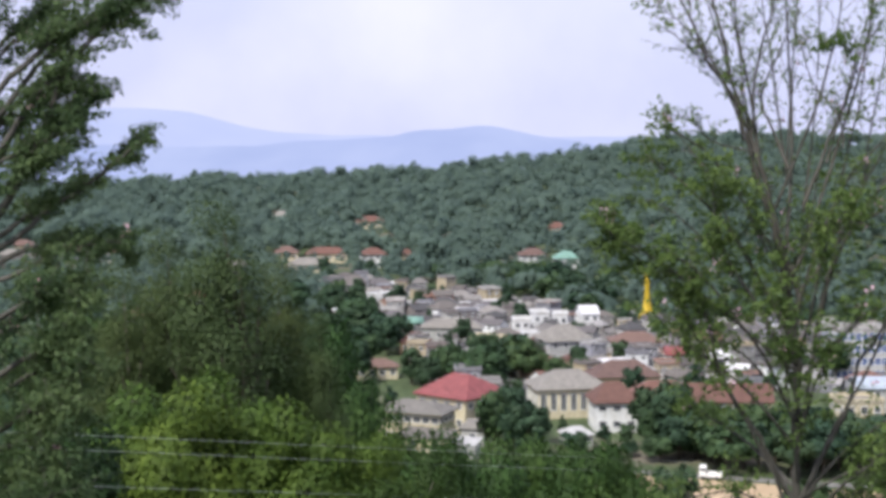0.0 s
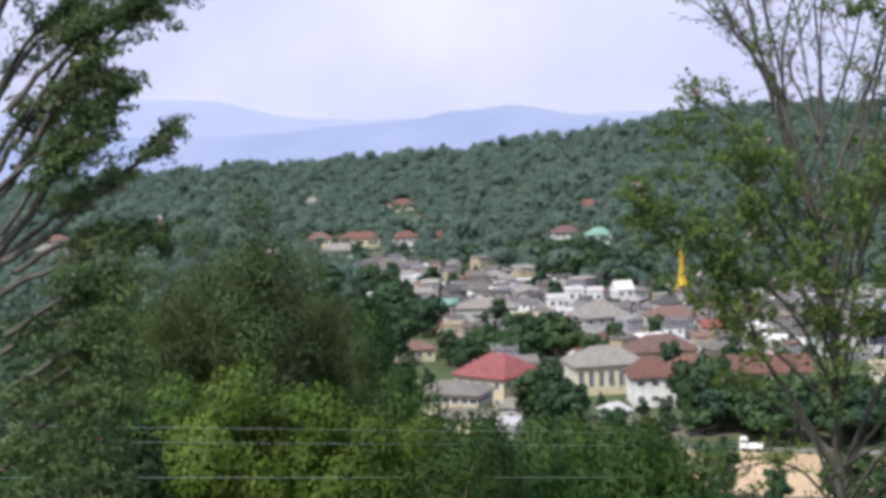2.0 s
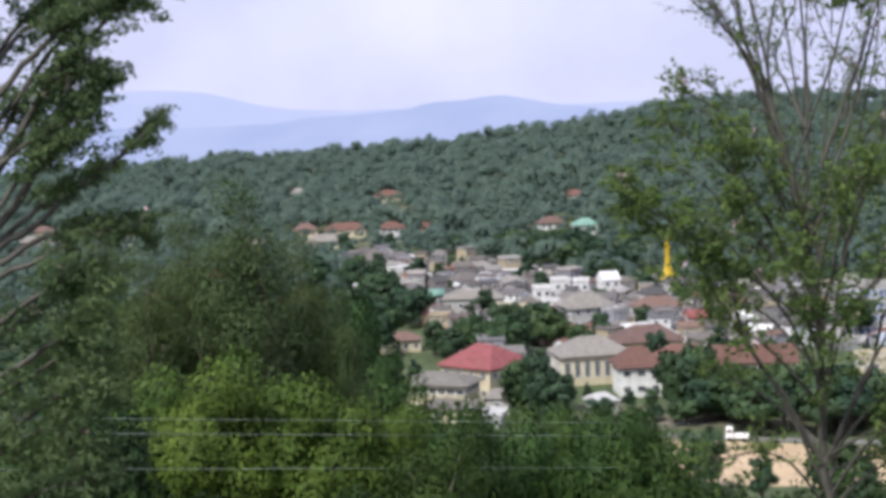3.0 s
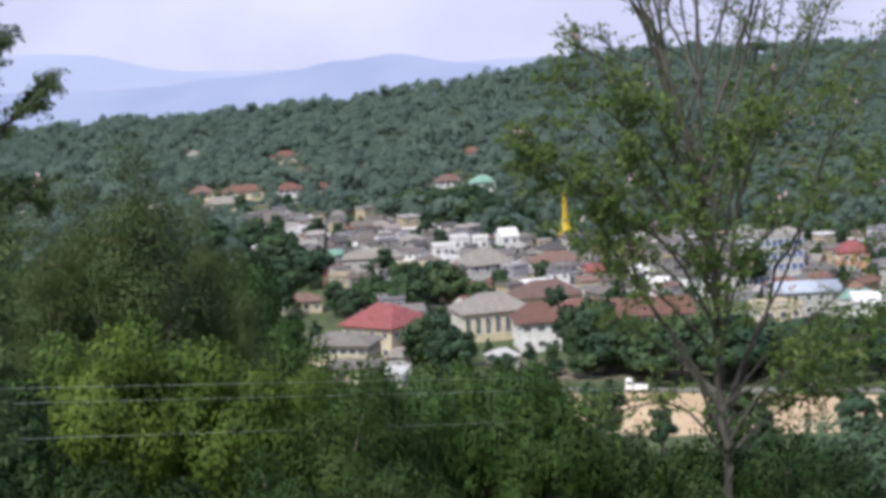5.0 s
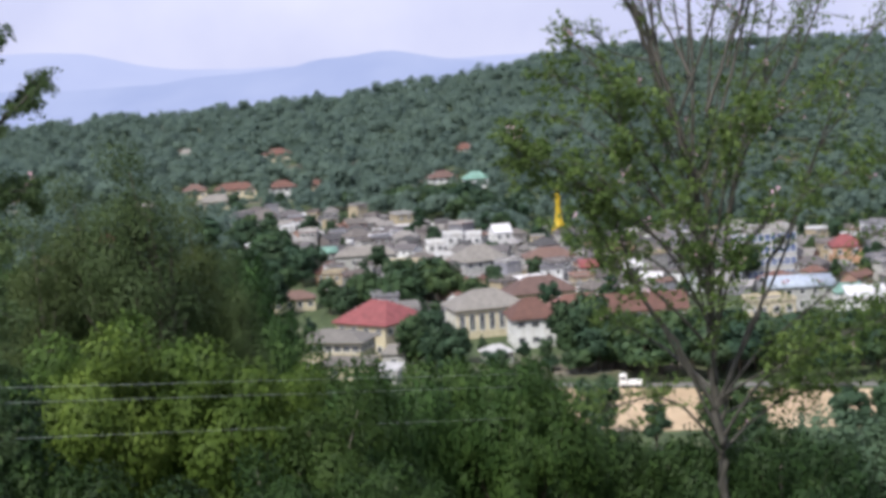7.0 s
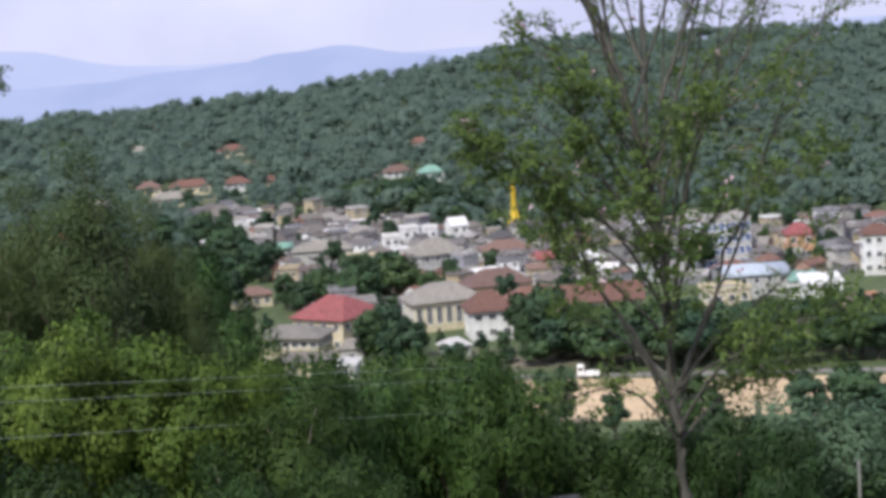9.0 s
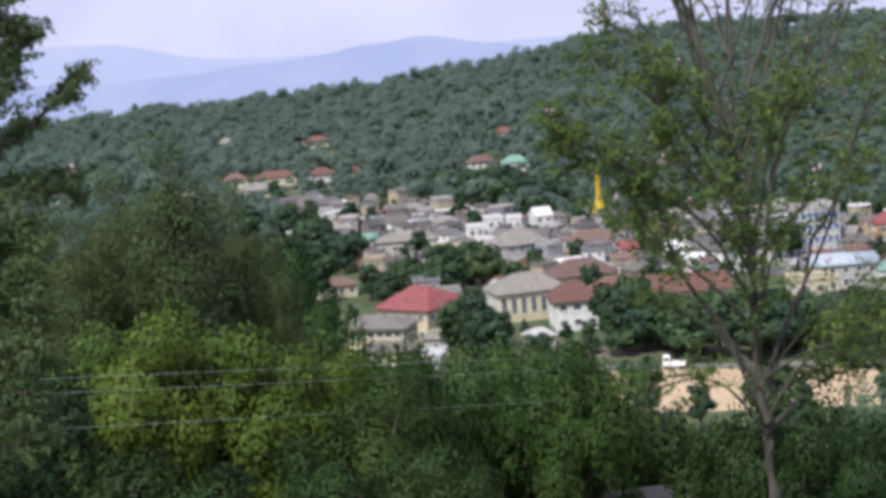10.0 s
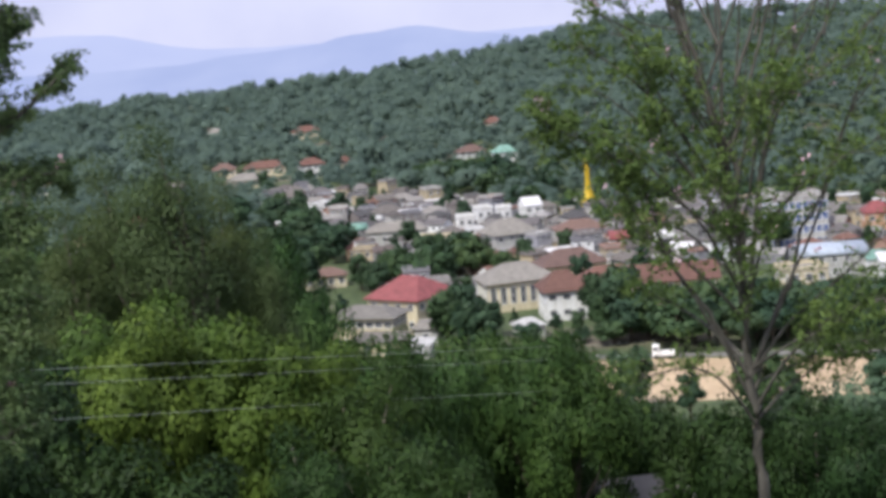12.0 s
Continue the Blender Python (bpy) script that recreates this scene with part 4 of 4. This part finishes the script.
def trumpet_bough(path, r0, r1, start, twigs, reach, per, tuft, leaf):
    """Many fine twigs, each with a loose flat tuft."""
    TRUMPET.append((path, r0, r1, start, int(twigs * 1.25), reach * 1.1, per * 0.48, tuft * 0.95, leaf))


trumpet_bough([(7.10, 29.15, 48.31), (6.99, 29.17, 50.26), (6.85, 29.21, 52.19), (6.78, 29.22, 53.99), (6.72, 29.24, 56.86), (6.22, 29.35, 58.31), (5.75, 29.44, 60.16), (5.21, 29.54, 62.03), (4.88, 29.60, 63.31)], 0.140, 0.014, 0.55, 22, 0.90, 0, 0.20, 0.12)
trumpet_bough([(6.85, 29.21, 52.19), (6.15, 28.95, 53.76), (5.31, 28.71, 55.20), (4.71, 28.61, 56.18), (4.25, 28.48, 57.02), (3.50, 28.39, 57.72)], 0.042, 0.009, 0.45, 28, 0.70, 30, 0.24, 0.14)
trumpet_bough([(6.84, 29.21, 52.42), (7.37, 29.39, 53.91), (8.26, 29.46, 55.60), (9.18, 29.61, 57.94), (9.73, 29.43, 59.20), (10.38, 29.21, 60.53)], 0.042, 0.009, 0.35, 21, 0.80, 13, 0.24, 0.135)
trumpet_bough([(6.81, 29.22, 53.08), (6.15, 30.38, 53.71), (5.49, 31.02, 54.14), (5.01, 31.10, 54.38)], 0.043, 0.008, 0.40, 16, 0.60, 22, 0.24, 0.135)
trumpet_bough([(6.22, 29.35, 58.31), (5.49, 29.19, 60.42), (4.55, 29.15, 62.21), (4.13, 29.21, 63.16)], 0.043, 0.008, 0.30, 21, 0.90, 3, 0.12, 0.10)
trumpet_bough([(6.51, 29.28, 57.64), (6.70, 29.75, 60.11), (6.58, 29.88, 62.48), (6.65, 29.87, 63.55)], 0.043, 0.008, 0.30, 26, 0.90, 0, 0.12, 0.10)
trumpet_bough([(6.71, 29.24, 57.32), (7.34, 29.29, 59.25), (7.95, 29.34, 61.38), (8.12, 29.30, 63.06)], 0.046, 0.008, 0.30, 25, 0.90, 4, 0.15, 0.10)
trumpet_bough([(6.22, 29.35, 58.31), (6.93, 28.98, 60.32), (7.28, 28.69, 61.97), (7.42, 28.66, 63.20)], 0.037, 0.008, 0.30, 26, 0.80, 0, 0.15, 0.10)
trumpet_bough([(6.72, 29.24, 56.86), (8.35, 29.44, 58.93), (9.23, 29.60, 60.54), (9.78, 29.42, 61.81)], 0.043, 0.008, 0.35, 21, 0.90, 6, 0.20, 0.11)
trumpet_bough([(6.75, 29.23, 55.81), (5.46, 28.89, 57.99), (4.36, 28.67, 59.06), (3.84, 28.74, 59.42)], 0.050, 0.008, 0.40, 22, 0.55, 15, 0.24, 0.14)
trumpet_bough([(6.62, 29.26, 57.11), (5.59, 29.07, 58.73), (4.93, 28.98, 59.58), (4.34, 28.98, 59.95), (4.19, 29.00, 60.11)], 0.037, 0.007, 0.40, 16, 0.45, 5, 0.16, 0.13)
trumpet_bough([(6.76, 29.23, 54.94), (5.96, 28.59, 56.54), (5.16, 28.33, 57.82), (4.92, 28.27, 58.97)], 0.037, 0.008, 0.35, 28, 0.70, 30, 0.24, 0.14)
trumpet_bough([(6.75, 29.23, 55.37), (5.31, 28.51, 56.55), (4.19, 28.09, 57.43), (3.02, 27.84, 58.12)], 0.037, 0.007, 0.35, 32, 0.65, 30, 0.24, 0.14)
trumpet_bough([(6.77, 29.23, 54.50), (6.04, 30.00, 55.48), (5.25, 30.55, 55.85), (4.19, 31.12, 56.23)], 0.037, 0.007, 0.35, 25, 0.60, 22, 0.24, 0.135)
trumpet_bough([(6.75, 29.23, 55.59), (6.85, 28.39, 56.77), (6.93, 27.95, 57.85), (7.25, 27.67, 58.59)], 0.037, 0.007, 0.25, 32, 0.70, 22, 0.26, 0.135)
trumpet_bough([(6.80, 29.22, 53.85), (6.83, 28.18, 55.22), (7.11, 27.70, 56.23), (7.80, 27.31, 56.89)], 0.037, 0.007, 0.25, 32, 0.70, 24, 0.26, 0.135)
trumpet_bough([(6.81, 29.22, 53.19), (6.44, 28.28, 54.68), (6.26, 28.01, 55.78), (6.11, 27.84, 56.63)], 0.031, 0.007, 0.20, 32, 0.70, 24, 0.26, 0.135)
trumpet_bough([(6.85, 29.21, 52.09), (7.55, 28.41, 53.48), (8.39, 27.76, 54.15), (9.36, 27.02, 54.71)], 0.043, 0.008, 0.30, 36, 0.80, 26, 0.28, 0.14)
trumpet_bough([(6.85, 29.21, 51.86), (7.67, 29.62, 52.42), (8.59, 29.79, 52.83), (9.49, 29.51, 53.01)], 0.037, 0.007, 0.30, 28, 0.80, 24, 0.28, 0.14)
trumpet_bough([(6.85, 29.21, 51.86), (6.15, 28.75, 52.86), (5.46, 28.48, 53.25), (4.64, 28.63, 53.11)], 0.037, 0.007, 0.30, 25, 0.70, 24, 0.26, 0.13)
for fx, fy, tx, ty, dd in ((5.82, 59.79, 4.64, 63.36, 29.6), (6.03, 59.04, 5.40, 63.40, 30.2), (6.68, 58.92, 6.04, 63.44, 30.3), (6.68, 59.24, 7.01, 63.41, 30.6), (7.01, 58.40, 7.22, 63.36, 29.8), (7.44, 59.36, 8.55, 63.03, 30.4), (8.13, 58.71, 8.85, 62.22, 30.6), (8.80, 59.25, 9.99, 62.42, 31.0), (7.70, 58.93, 8.24, 61.80, 30.0), (5.61, 60.53, 4.34, 61.81, 29.4)):
    trumpet_bough([(fx, 30, fy), (fx * 0.6 + tx * 0.4 + 0.06, dd, fy * 0.58 + ty * 0.42), (tx, dd, ty)], 0.03, 0.008, 0.2, 22, 0.75, 1, 0.12, 0.09)
trumpet_bough([(6.73, 29.24, 56.46), (7.02, 28.75, 57.79), (7.82, 28.24, 58.40), (8.73, 27.87, 58.78)], 0.04, 0.008, 0.25, 30, 0.7, 22, 0.26, 0.135)
trumpet_bough([(6.73, 29.23, 56.03), (6.24, 28.73, 57.37), (5.78, 28.62, 58.22), (5.39, 28.60, 59.06)], 0.04, 0.008, 0.25, 28, 0.65, 24, 0.26, 0.135)
trumpet_bough([(6.76, 29.23, 55.16), (7.74, 28.57, 56.43), (8.64, 28.10, 57.12), (9.58, 27.58, 57.58)], 0.04, 0.008, 0.25, 30, 0.7, 22, 0.26, 0.135)
trumpet_bough([(6.75, 29.23, 55.59), (6.76, 29.85, 57.05), (7.12, 30.07, 58.13), (7.33, 30.12, 59.23)], 0.04, 0.008, 0.25, 26, 0.65, 18, 0.24, 0.13)
trumpet_bough([(6.80, 29.22, 53.85), (5.78, 28.62, 55.04), (5.02, 28.56, 55.69), (4.38, 28.57, 56.01)], 0.04, 0.008, 0.25, 26, 0.6, 18, 0.24, 0.13)
trumpet_bough([(6.75, 29.20, 52.82), (6.21, 29.00, 53.79), (5.77, 28.80, 54.56), (5.32, 28.60, 55.17), (5.06, 28.60, 55.85), (4.90, 28.50, 56.57), (4.59, 28.40, 57.14), (4.34, 28.30, 57.30)], 0.058, 0.01, 0.4, 24, 0.7, 16, 0.26, 0.135)
trumpet_bough([(6.79, 29.20, 52.82), (7.36, 29.30, 53.88), (7.80, 29.40, 54.73), (7.97, 29.40, 55.50), (8.49, 29.50, 56.23), (8.84, 29.60, 57.20), (9.24, 29.50, 57.95), (9.98, 29.40, 58.89)], 0.055, 0.01, 0.35, 24, 0.8, 9, 0.26, 0.13)
trumpet_bough([(6.82, 29.20, 52.76), (7.44, 29.00, 53.71), (8.32, 28.80, 54.50), (9.10, 28.70, 55.17), (9.65, 28.60, 56.02)], 0.042, 0.009, 0.3, 24, 0.8, 12, 0.28, 0.13)
trumpet_bough([(6.75, 29.20, 53.50), (6.74, 29.20, 54.85), (6.61, 29.20, 56.19), (6.55, 29.20, 57.30), (6.28, 29.20, 58.40), (5.86, 29.20, 59.62), (5.60, 29.20, 60.80)], 0.045, 0.012, 0.35, 24, 0.9, 5, 0.24, 0.12)
trumpet_bough([(6.80, 29.20, 53.95), (7.06, 29.40, 55.35), (7.32, 29.60, 56.87), (7.73, 29.70, 58.17), (8.35, 29.70, 59.44), (8.88, 29.80, 60.50)], 0.055, 0.012, 0.35, 26, 0.9, 6, 0.24, 0.12)
trumpet_bough([(7.16, 29.40, 56.13), (7.53, 29.00, 57.89), (8.42, 28.90, 58.64), (9.30, 28.80, 59.43), (10.15, 28.80, 60.06)], 0.042, 0.011, 0.3, 22, 0.7, 5, 0.22, 0.12)
trumpet_bough([(6.74, 29.20, 54.40), (6.03, 28.70, 55.75), (5.36, 28.40, 56.60), (4.53, 28.20, 57.53), (3.70, 28.10, 57.91), (2.97, 28.00, 58.13)], 0.04, 0.008, 0.35, 26, 0.65, 17, 0.26, 0.135)
trumpet_bough([(6.75, 29.20, 55.07), (6.15, 29.60, 56.52), (5.39, 30.00, 57.44), (4.68, 30.20, 58.26), (4.04, 30.30, 58.64)], 0.035, 0.008, 0.3, 24, 0.7, 17, 0.26, 0.135)
trumpet_bough([(6.65, 29.20, 55.97), (5.95, 29.50, 57.32), (5.37, 29.60, 58.46), (4.93, 29.60, 59.36), (4.38, 29.70, 60.05)], 0.033, 0.008, 0.3, 22, 0.6, 8, 0.22, 0.13)
trumpet_bough([(6.83, 29.20, 52.93), (7.55, 28.60, 53.55), (8.37, 28.30, 54.09), (9.31, 28.10, 54.37), (10.16, 28.00, 54.48)], 0.036, 0.008, 0.3, 28, 0.7, 22, 0.28, 0.14)
trumpet_bough([(6.76, 29.20, 52.59), (7.55, 29.60, 52.77), (8.46, 29.90, 52.98), (9.31, 30.00, 53.00)], 0.03, 0.007, 0.3, 18, 0.6, 16, 0.26, 0.13)
trumpet_bough([(6.68, 29.20, 55.60), (6.57, 29.20, 56.68), (6.36, 29.20, 57.76), (6.15, 29.20, 58.82), (5.81, 29.20, 59.85), (5.48, 29.20, 60.56), (5.07, 29.20, 61.14), (4.78, 29.20, 61.69), (4.56, 29.20, 62.48)], 0.085, 0.011, 0.5, 24, 0.6, 1, 0.12, 0.1)
trumpet_bough([(5.98, 29.20, 59.36), (5.76, 29.40, 60.96), (5.58, 29.50, 61.80), (5.50, 29.50, 62.61)], 0.038, 0.01, 0.3, 20, 0.6, 1, 0.12, 0.1)
trumpet_bough([(5.81, 29.20, 59.85), (5.87, 29.00, 61.26), (6.10, 28.90, 62.21), (6.18, 28.90, 62.71)], 0.034, 0.01, 0.3, 20, 0.6, 1, 0.12, 0.1)
trumpet_bough([(6.53, 29.20, 59.26), (6.26, 29.50, 60.04), (6.08, 29.60, 60.63), (6.45, 29.80, 61.51), (6.87, 29.80, 62.37)], 0.034, 0.009, 0.3, 20, 0.65, 1, 0.12, 0.1)
trumpet_bough([(6.81, 29.20, 58.55), (7.11, 29.20, 59.33), (7.31, 29.20, 59.92), (7.61, 29.20, 60.56), (7.79, 29.20, 61.27), (7.98, 29.20, 61.79), (8.10, 29.20, 62.53)], 0.042, 0.01, 0.3, 26, 0.6, 3, 0.16, 0.11)
trumpet_bough([(7.02, 29.20, 57.57), (7.26, 28.90, 58.44), (7.57, 28.70, 59.15), (8.17, 28.60, 59.85), (8.71, 28.60, 60.31)], 0.038, 0.009, 0.3, 22, 0.65, 5, 0.2, 0.12)
trumpet_bough([(5.07, 29.20, 61.14), (4.51, 29.00, 61.90), (3.99, 28.90, 62.28)], 0.02, 0.007, 0.3, 14, 0.5, 1, 0.12, 0.1)
trumpet_bough([(7.54, 29.20, 59.66), (7.54, 29.40, 60.18), (7.07, 29.60, 60.86), (6.84, 29.60, 61.50)], 0.022, 0.008, 0.3, 16, 0.5, 5, 0.14, 0.1)
trumpet_bough([(7.79, 29.20, 61.06), (7.52, 28.90, 61.52), (7.15, 28.70, 61.58)], 0.016, 0.007, 0.2, 12, 0.3, 26, 0.2, 0.12)
trumpet_bough([(5.93, 29.20, 59.57), (5.00, 28.80, 59.79), (4.60, 28.60, 60.16), (4.01, 28.50, 60.31)], 0.02, 0.006, 0.3, 14, 0.4, 6, 0.14, 0.11)
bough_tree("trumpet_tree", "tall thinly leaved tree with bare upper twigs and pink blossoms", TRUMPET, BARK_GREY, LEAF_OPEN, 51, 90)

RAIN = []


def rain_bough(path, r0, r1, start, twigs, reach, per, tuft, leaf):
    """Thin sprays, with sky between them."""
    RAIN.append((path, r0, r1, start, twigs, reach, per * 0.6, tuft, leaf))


rain_bough([(-7.76, 18.43, 51.17), (-7.51, 18.54, 53.99), (-7.10, 18.70, 56.06), (-6.68, 18.85, 58.14), (-6.26, 18.99, 59.86), (-5.86, 19.12, 61.25), (-5.45, 19.24, 62.43)], 0.22, 0.05, 0.5, 20, 1.0, 40, 0.26, 0.078)
rain_bough([(-6.81, 18.80, 57.72), (-5.73, 18.95, 58.61), (-5.01, 18.95, 59.72), (-4.51, 18.97, 60.82), (-3.94, 19.10, 61.45), (-3.60, 19.16, 61.73)], 0.08, 0.012, 0.3, 42, 0.5, 40, 0.2, 0.078)
rain_bough([(-6.82, 18.80, 57.44), (-6.01, 19.39, 58.30), (-5.36, 19.68, 58.85), (-4.75, 19.84, 59.24), (-4.26, 19.95, 59.53), (-3.90, 20.02, 59.85)], 0.06, 0.01, 0.4, 37, 0.26, 45, 0.15, 0.075)
rain_bough([(-6.55, 18.90, 58.48), (-5.89, 19.11, 59.51), (-5.36, 19.27, 60.21), (-4.89, 19.39, 60.70), (-4.56, 19.47, 60.71)], 0.06, 0.01, 0.3, 42, 0.5, 40, 0.2, 0.078)
rain_bough([(-6.48, 18.92, 58.82), (-6.03, 19.38, 60.21), (-5.48, 19.75, 61.22), (-4.86, 19.91, 61.58), (-4.45, 20.01, 61.95)], 0.06, 0.01, 0.3, 42, 0.5, 45, 0.2, 0.078)
rain_bough([(-6.68, 18.85, 58.14), (-5.75, 18.63, 59.25), (-5.15, 18.70, 59.73), (-4.70, 18.82, 59.93), (-4.47, 18.88, 60.10)], 0.05, 0.01, 0.35, 35, 0.4, 37, 0.18, 0.078)
rain_bough([(-6.96, 18.75, 56.75), (-5.94, 18.68, 57.88), (-5.11, 18.71, 58.29), (-4.50, 18.77, 58.56), (-3.94, 18.89, 58.62)], 0.06, 0.01, 0.45, 30, 0.3, 40, 0.16, 0.075)
rain_bough([(-7.03, 18.72, 56.34), (-5.92, 18.58, 57.20), (-5.20, 18.48, 57.62), (-4.70, 18.41, 57.91)], 0.06, 0.01, 0.3, 37, 0.5, 35, 0.22, 0.078)
rain_bough([(-7.17, 18.67, 55.72), (-5.85, 18.29, 56.56), (-5.10, 18.30, 56.97), (-4.54, 18.24, 57.25)], 0.06, 0.01, 0.3, 42, 0.5, 43, 0.22, 0.078)
rain_bough([(-7.24, 18.64, 55.02), (-5.80, 18.09, 55.92), (-5.07, 17.90, 56.30), (-4.58, 17.82, 56.51)], 0.06, 0.01, 0.3, 42, 0.55, 45, 0.22, 0.078)
rain_bough([(-7.38, 18.59, 54.33), (-5.76, 17.69, 55.21), (-5.03, 17.49, 55.66), (-4.49, 17.43, 55.80)], 0.06, 0.01, 0.3, 42, 0.55, 45, 0.22, 0.078)
rain_bough([(-6.41, 18.94, 58.96), (-5.41, 18.94, 60.21), (-4.66, 19.04, 61.10), (-4.06, 19.18, 61.52), (-3.45, 19.29, 61.78)], 0.05, 0.01, 0.4, 42, 0.4, 40, 0.18, 0.078)
rain_bough([(-6.40, 18.95, 59.31), (-5.67, 19.39, 60.77), (-5.16, 19.63, 61.21), (-4.41, 19.81, 61.36), (-4.00, 19.90, 61.30)], 0.05, 0.01, 0.3, 42, 0.4, 40, 0.18, 0.078)
rain_bough([(-6.61, 18.88, 58.34), (-5.86, 19.44, 59.29), (-5.34, 19.69, 60.07), (-4.86, 19.81, 60.43), (-4.52, 19.89, 60.40)], 0.05, 0.01, 0.3, 42, 0.4, 40, 0.18, 0.078)
rain_bough([(-5.76, 18.60, 58.37), (-5.24, 18.70, 58.67), (-4.78, 18.80, 59.04), (-4.38, 18.90, 59.28), (-4.02, 19.00, 59.62), (-3.67, 19.00, 59.90)], 0.05, 0.01, 0.3, 34, 0.34, 30, 0.16, 0.08)
rain_bough([(-5.69, 18.80, 58.21), (-5.17, 19.20, 58.53), (-4.65, 19.40, 58.62), (-4.28, 19.50, 58.54), (-4.02, 19.60, 58.41)], 0.045, 0.01, 0.35, 34, 0.28, 42, 0.15, 0.078)
rain_bough([(-5.63, 18.70, 59.32), (-5.24, 18.80, 60.00), (-4.98, 18.90, 60.34), (-4.67, 18.90, 60.65), (-4.46, 18.90, 60.45)], 0.05, 0.01, 0.25, 34, 0.36, 30, 0.18, 0.08)
rain_bough([(-5.64, 18.80, 60.20), (-5.11, 18.90, 60.75), (-4.65, 19.00, 61.17), (-4.16, 19.00, 61.37), (-3.71, 19.00, 61.54)], 0.05, 0.01, 0.25, 34, 0.36, 30, 0.18, 0.08)
rain_bough([(-5.78, 19.20, 59.51), (-5.34, 19.40, 59.58), (-5.01, 19.50, 59.82), (-4.65, 19.50, 60.11)], 0.04, 0.01, 0.25, 42, 0.36, 44, 0.18, 0.08)
rain_bough([(-5.72, 18.50, 58.72), (-5.21, 18.40, 59.33), (-4.93, 18.40, 59.53), (-4.66, 18.40, 59.63)], 0.04, 0.01, 0.25, 36, 0.34, 40, 0.18, 0.08)
rain_bough([(-5.72, 18.40, 57.50), (-4.98, 18.20, 57.93), (-4.48, 18.10, 58.14), (-4.20, 18.00, 58.02)], 0.05, 0.01, 0.25, 46, 0.45, 40, 0.2, 0.08)
rain_bough([(-5.71, 18.30, 56.83), (-4.94, 18.00, 57.29), (-4.45, 17.90, 57.50), (-4.16, 17.80, 57.32)], 0.05, 0.01, 0.25, 46, 0.45, 40, 0.2, 0.08)
rain_bough([(-5.69, 18.20, 56.17), (-4.99, 17.90, 56.63), (-4.54, 17.70, 56.87), (-4.32, 17.60, 56.69)], 0.05, 0.01, 0.25, 46, 0.45, 40, 0.2, 0.08)
rain_bough([(-5.71, 18.20, 55.28), (-5.08, 17.90, 55.83), (-4.62, 17.70, 56.07), (-4.40, 17.60, 55.96)], 0.05, 0.01, 0.25, 46, 0.45, 40, 0.2, 0.08)
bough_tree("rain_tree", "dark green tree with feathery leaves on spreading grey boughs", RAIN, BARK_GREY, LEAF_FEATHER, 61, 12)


# ---- power line ----
def cable(a, b, sag):
    a, b = Vector(a), Vector(b)
    path = [a.lerp(b, i / 24) - Vector((0, 0, sag * 4 * (i / 24) * (1 - i / 24))) for i in range(25)]
    tagged(new("power_cable", tubes_mesh("power_cable", [(path, [0.005] * 25)], CABLE, 6)),
           "bare grey overhead power cable crossing before the trees", "cable", "overhead power cables")


cable((-8.15, 17.16, 56.76), (14.03, 84.85, 41.56), 0.0)
cable((-8.16, 17.16, 56.57), (14.04, 84.85, 40.85), 0.0)
cable((-8.17, 17.15, 56.13), (14.06, 84.84, 39.10), 0.0)


# ---- lorry at the field, post on the slope ----
def small_lorry(x, y, turn):
    root = tagged(new("small_lorry"), "small white lorry with a raised cab parked by the field", "lorry")
    bm = bmesh.new()
    add_box(bm, -1.2, 0, 1.4, 1.2, 1.6, 2.0, 0.15)
    cab = part("cab", bm, PAINT_WHITE, root)
    bm = bmesh.new()
    add_box(bm, -1.2, -0.803, 1.75, 0.8, 0.03, 0.5)
    add_box(bm, -1.803, 0, 1.75, 0.03, 1.2, 0.6)
    part("window", bm, GLASS_DARK, cab, "dark cab windows")
    bm = bmesh.new()
    add_box(bm, 0.75, 0, 0.62, 2.5, 1.7, 0.16)
    add_box(bm, 0.75, -0.82, 0.95, 2.5, 0.06, 0.5)
    add_box(bm, 0.75, 0.82, 0.95, 2.5, 0.06, 0.5)
    add_box(bm, 1.97, 0, 0.95, 0.06, 1.58, 0.5)
    part("load_bed", bm, PAINT_WHITE, root, "low white load bed")
    for wx in (-1.2, 1.2):
        for wy in (-0.78, 0.78):
            bm = bmesh.new()
            bmesh.ops.create_cone(bm, cap_ends=True, segments=14, radius1=0.34, radius2=0.34, depth=0.22, matrix=pose(wx, wy, 0.34, 90, 0, 0))
            part("wheel", bm, RUBBER, root)
    root.matrix_basis = pose(x, y, gz(x, y) + 0.06, 0, 0, turn)


small_lorry(45.94, 262.00, -12)

bm = bmesh.new()
bmesh.ops.create_cone(bm, cap_ends=True, segments=10, radius1=0.06, radius2=0.045, depth=9.0, matrix=Matrix.Translation((0, 0, 3.5)))
me = bpy.data.meshes.new("utility_pole")
bm.to_mesh(me)
bm.free()
me.materials.append(CONCRETE)
pole = tagged(new("utility_pole", me), "thin pale concrete pole among the slope trees", "pole")
pole.matrix_basis = pose(16.22, 45.18, 46.30) @ Matrix.Translation((0, 0, -8.0))
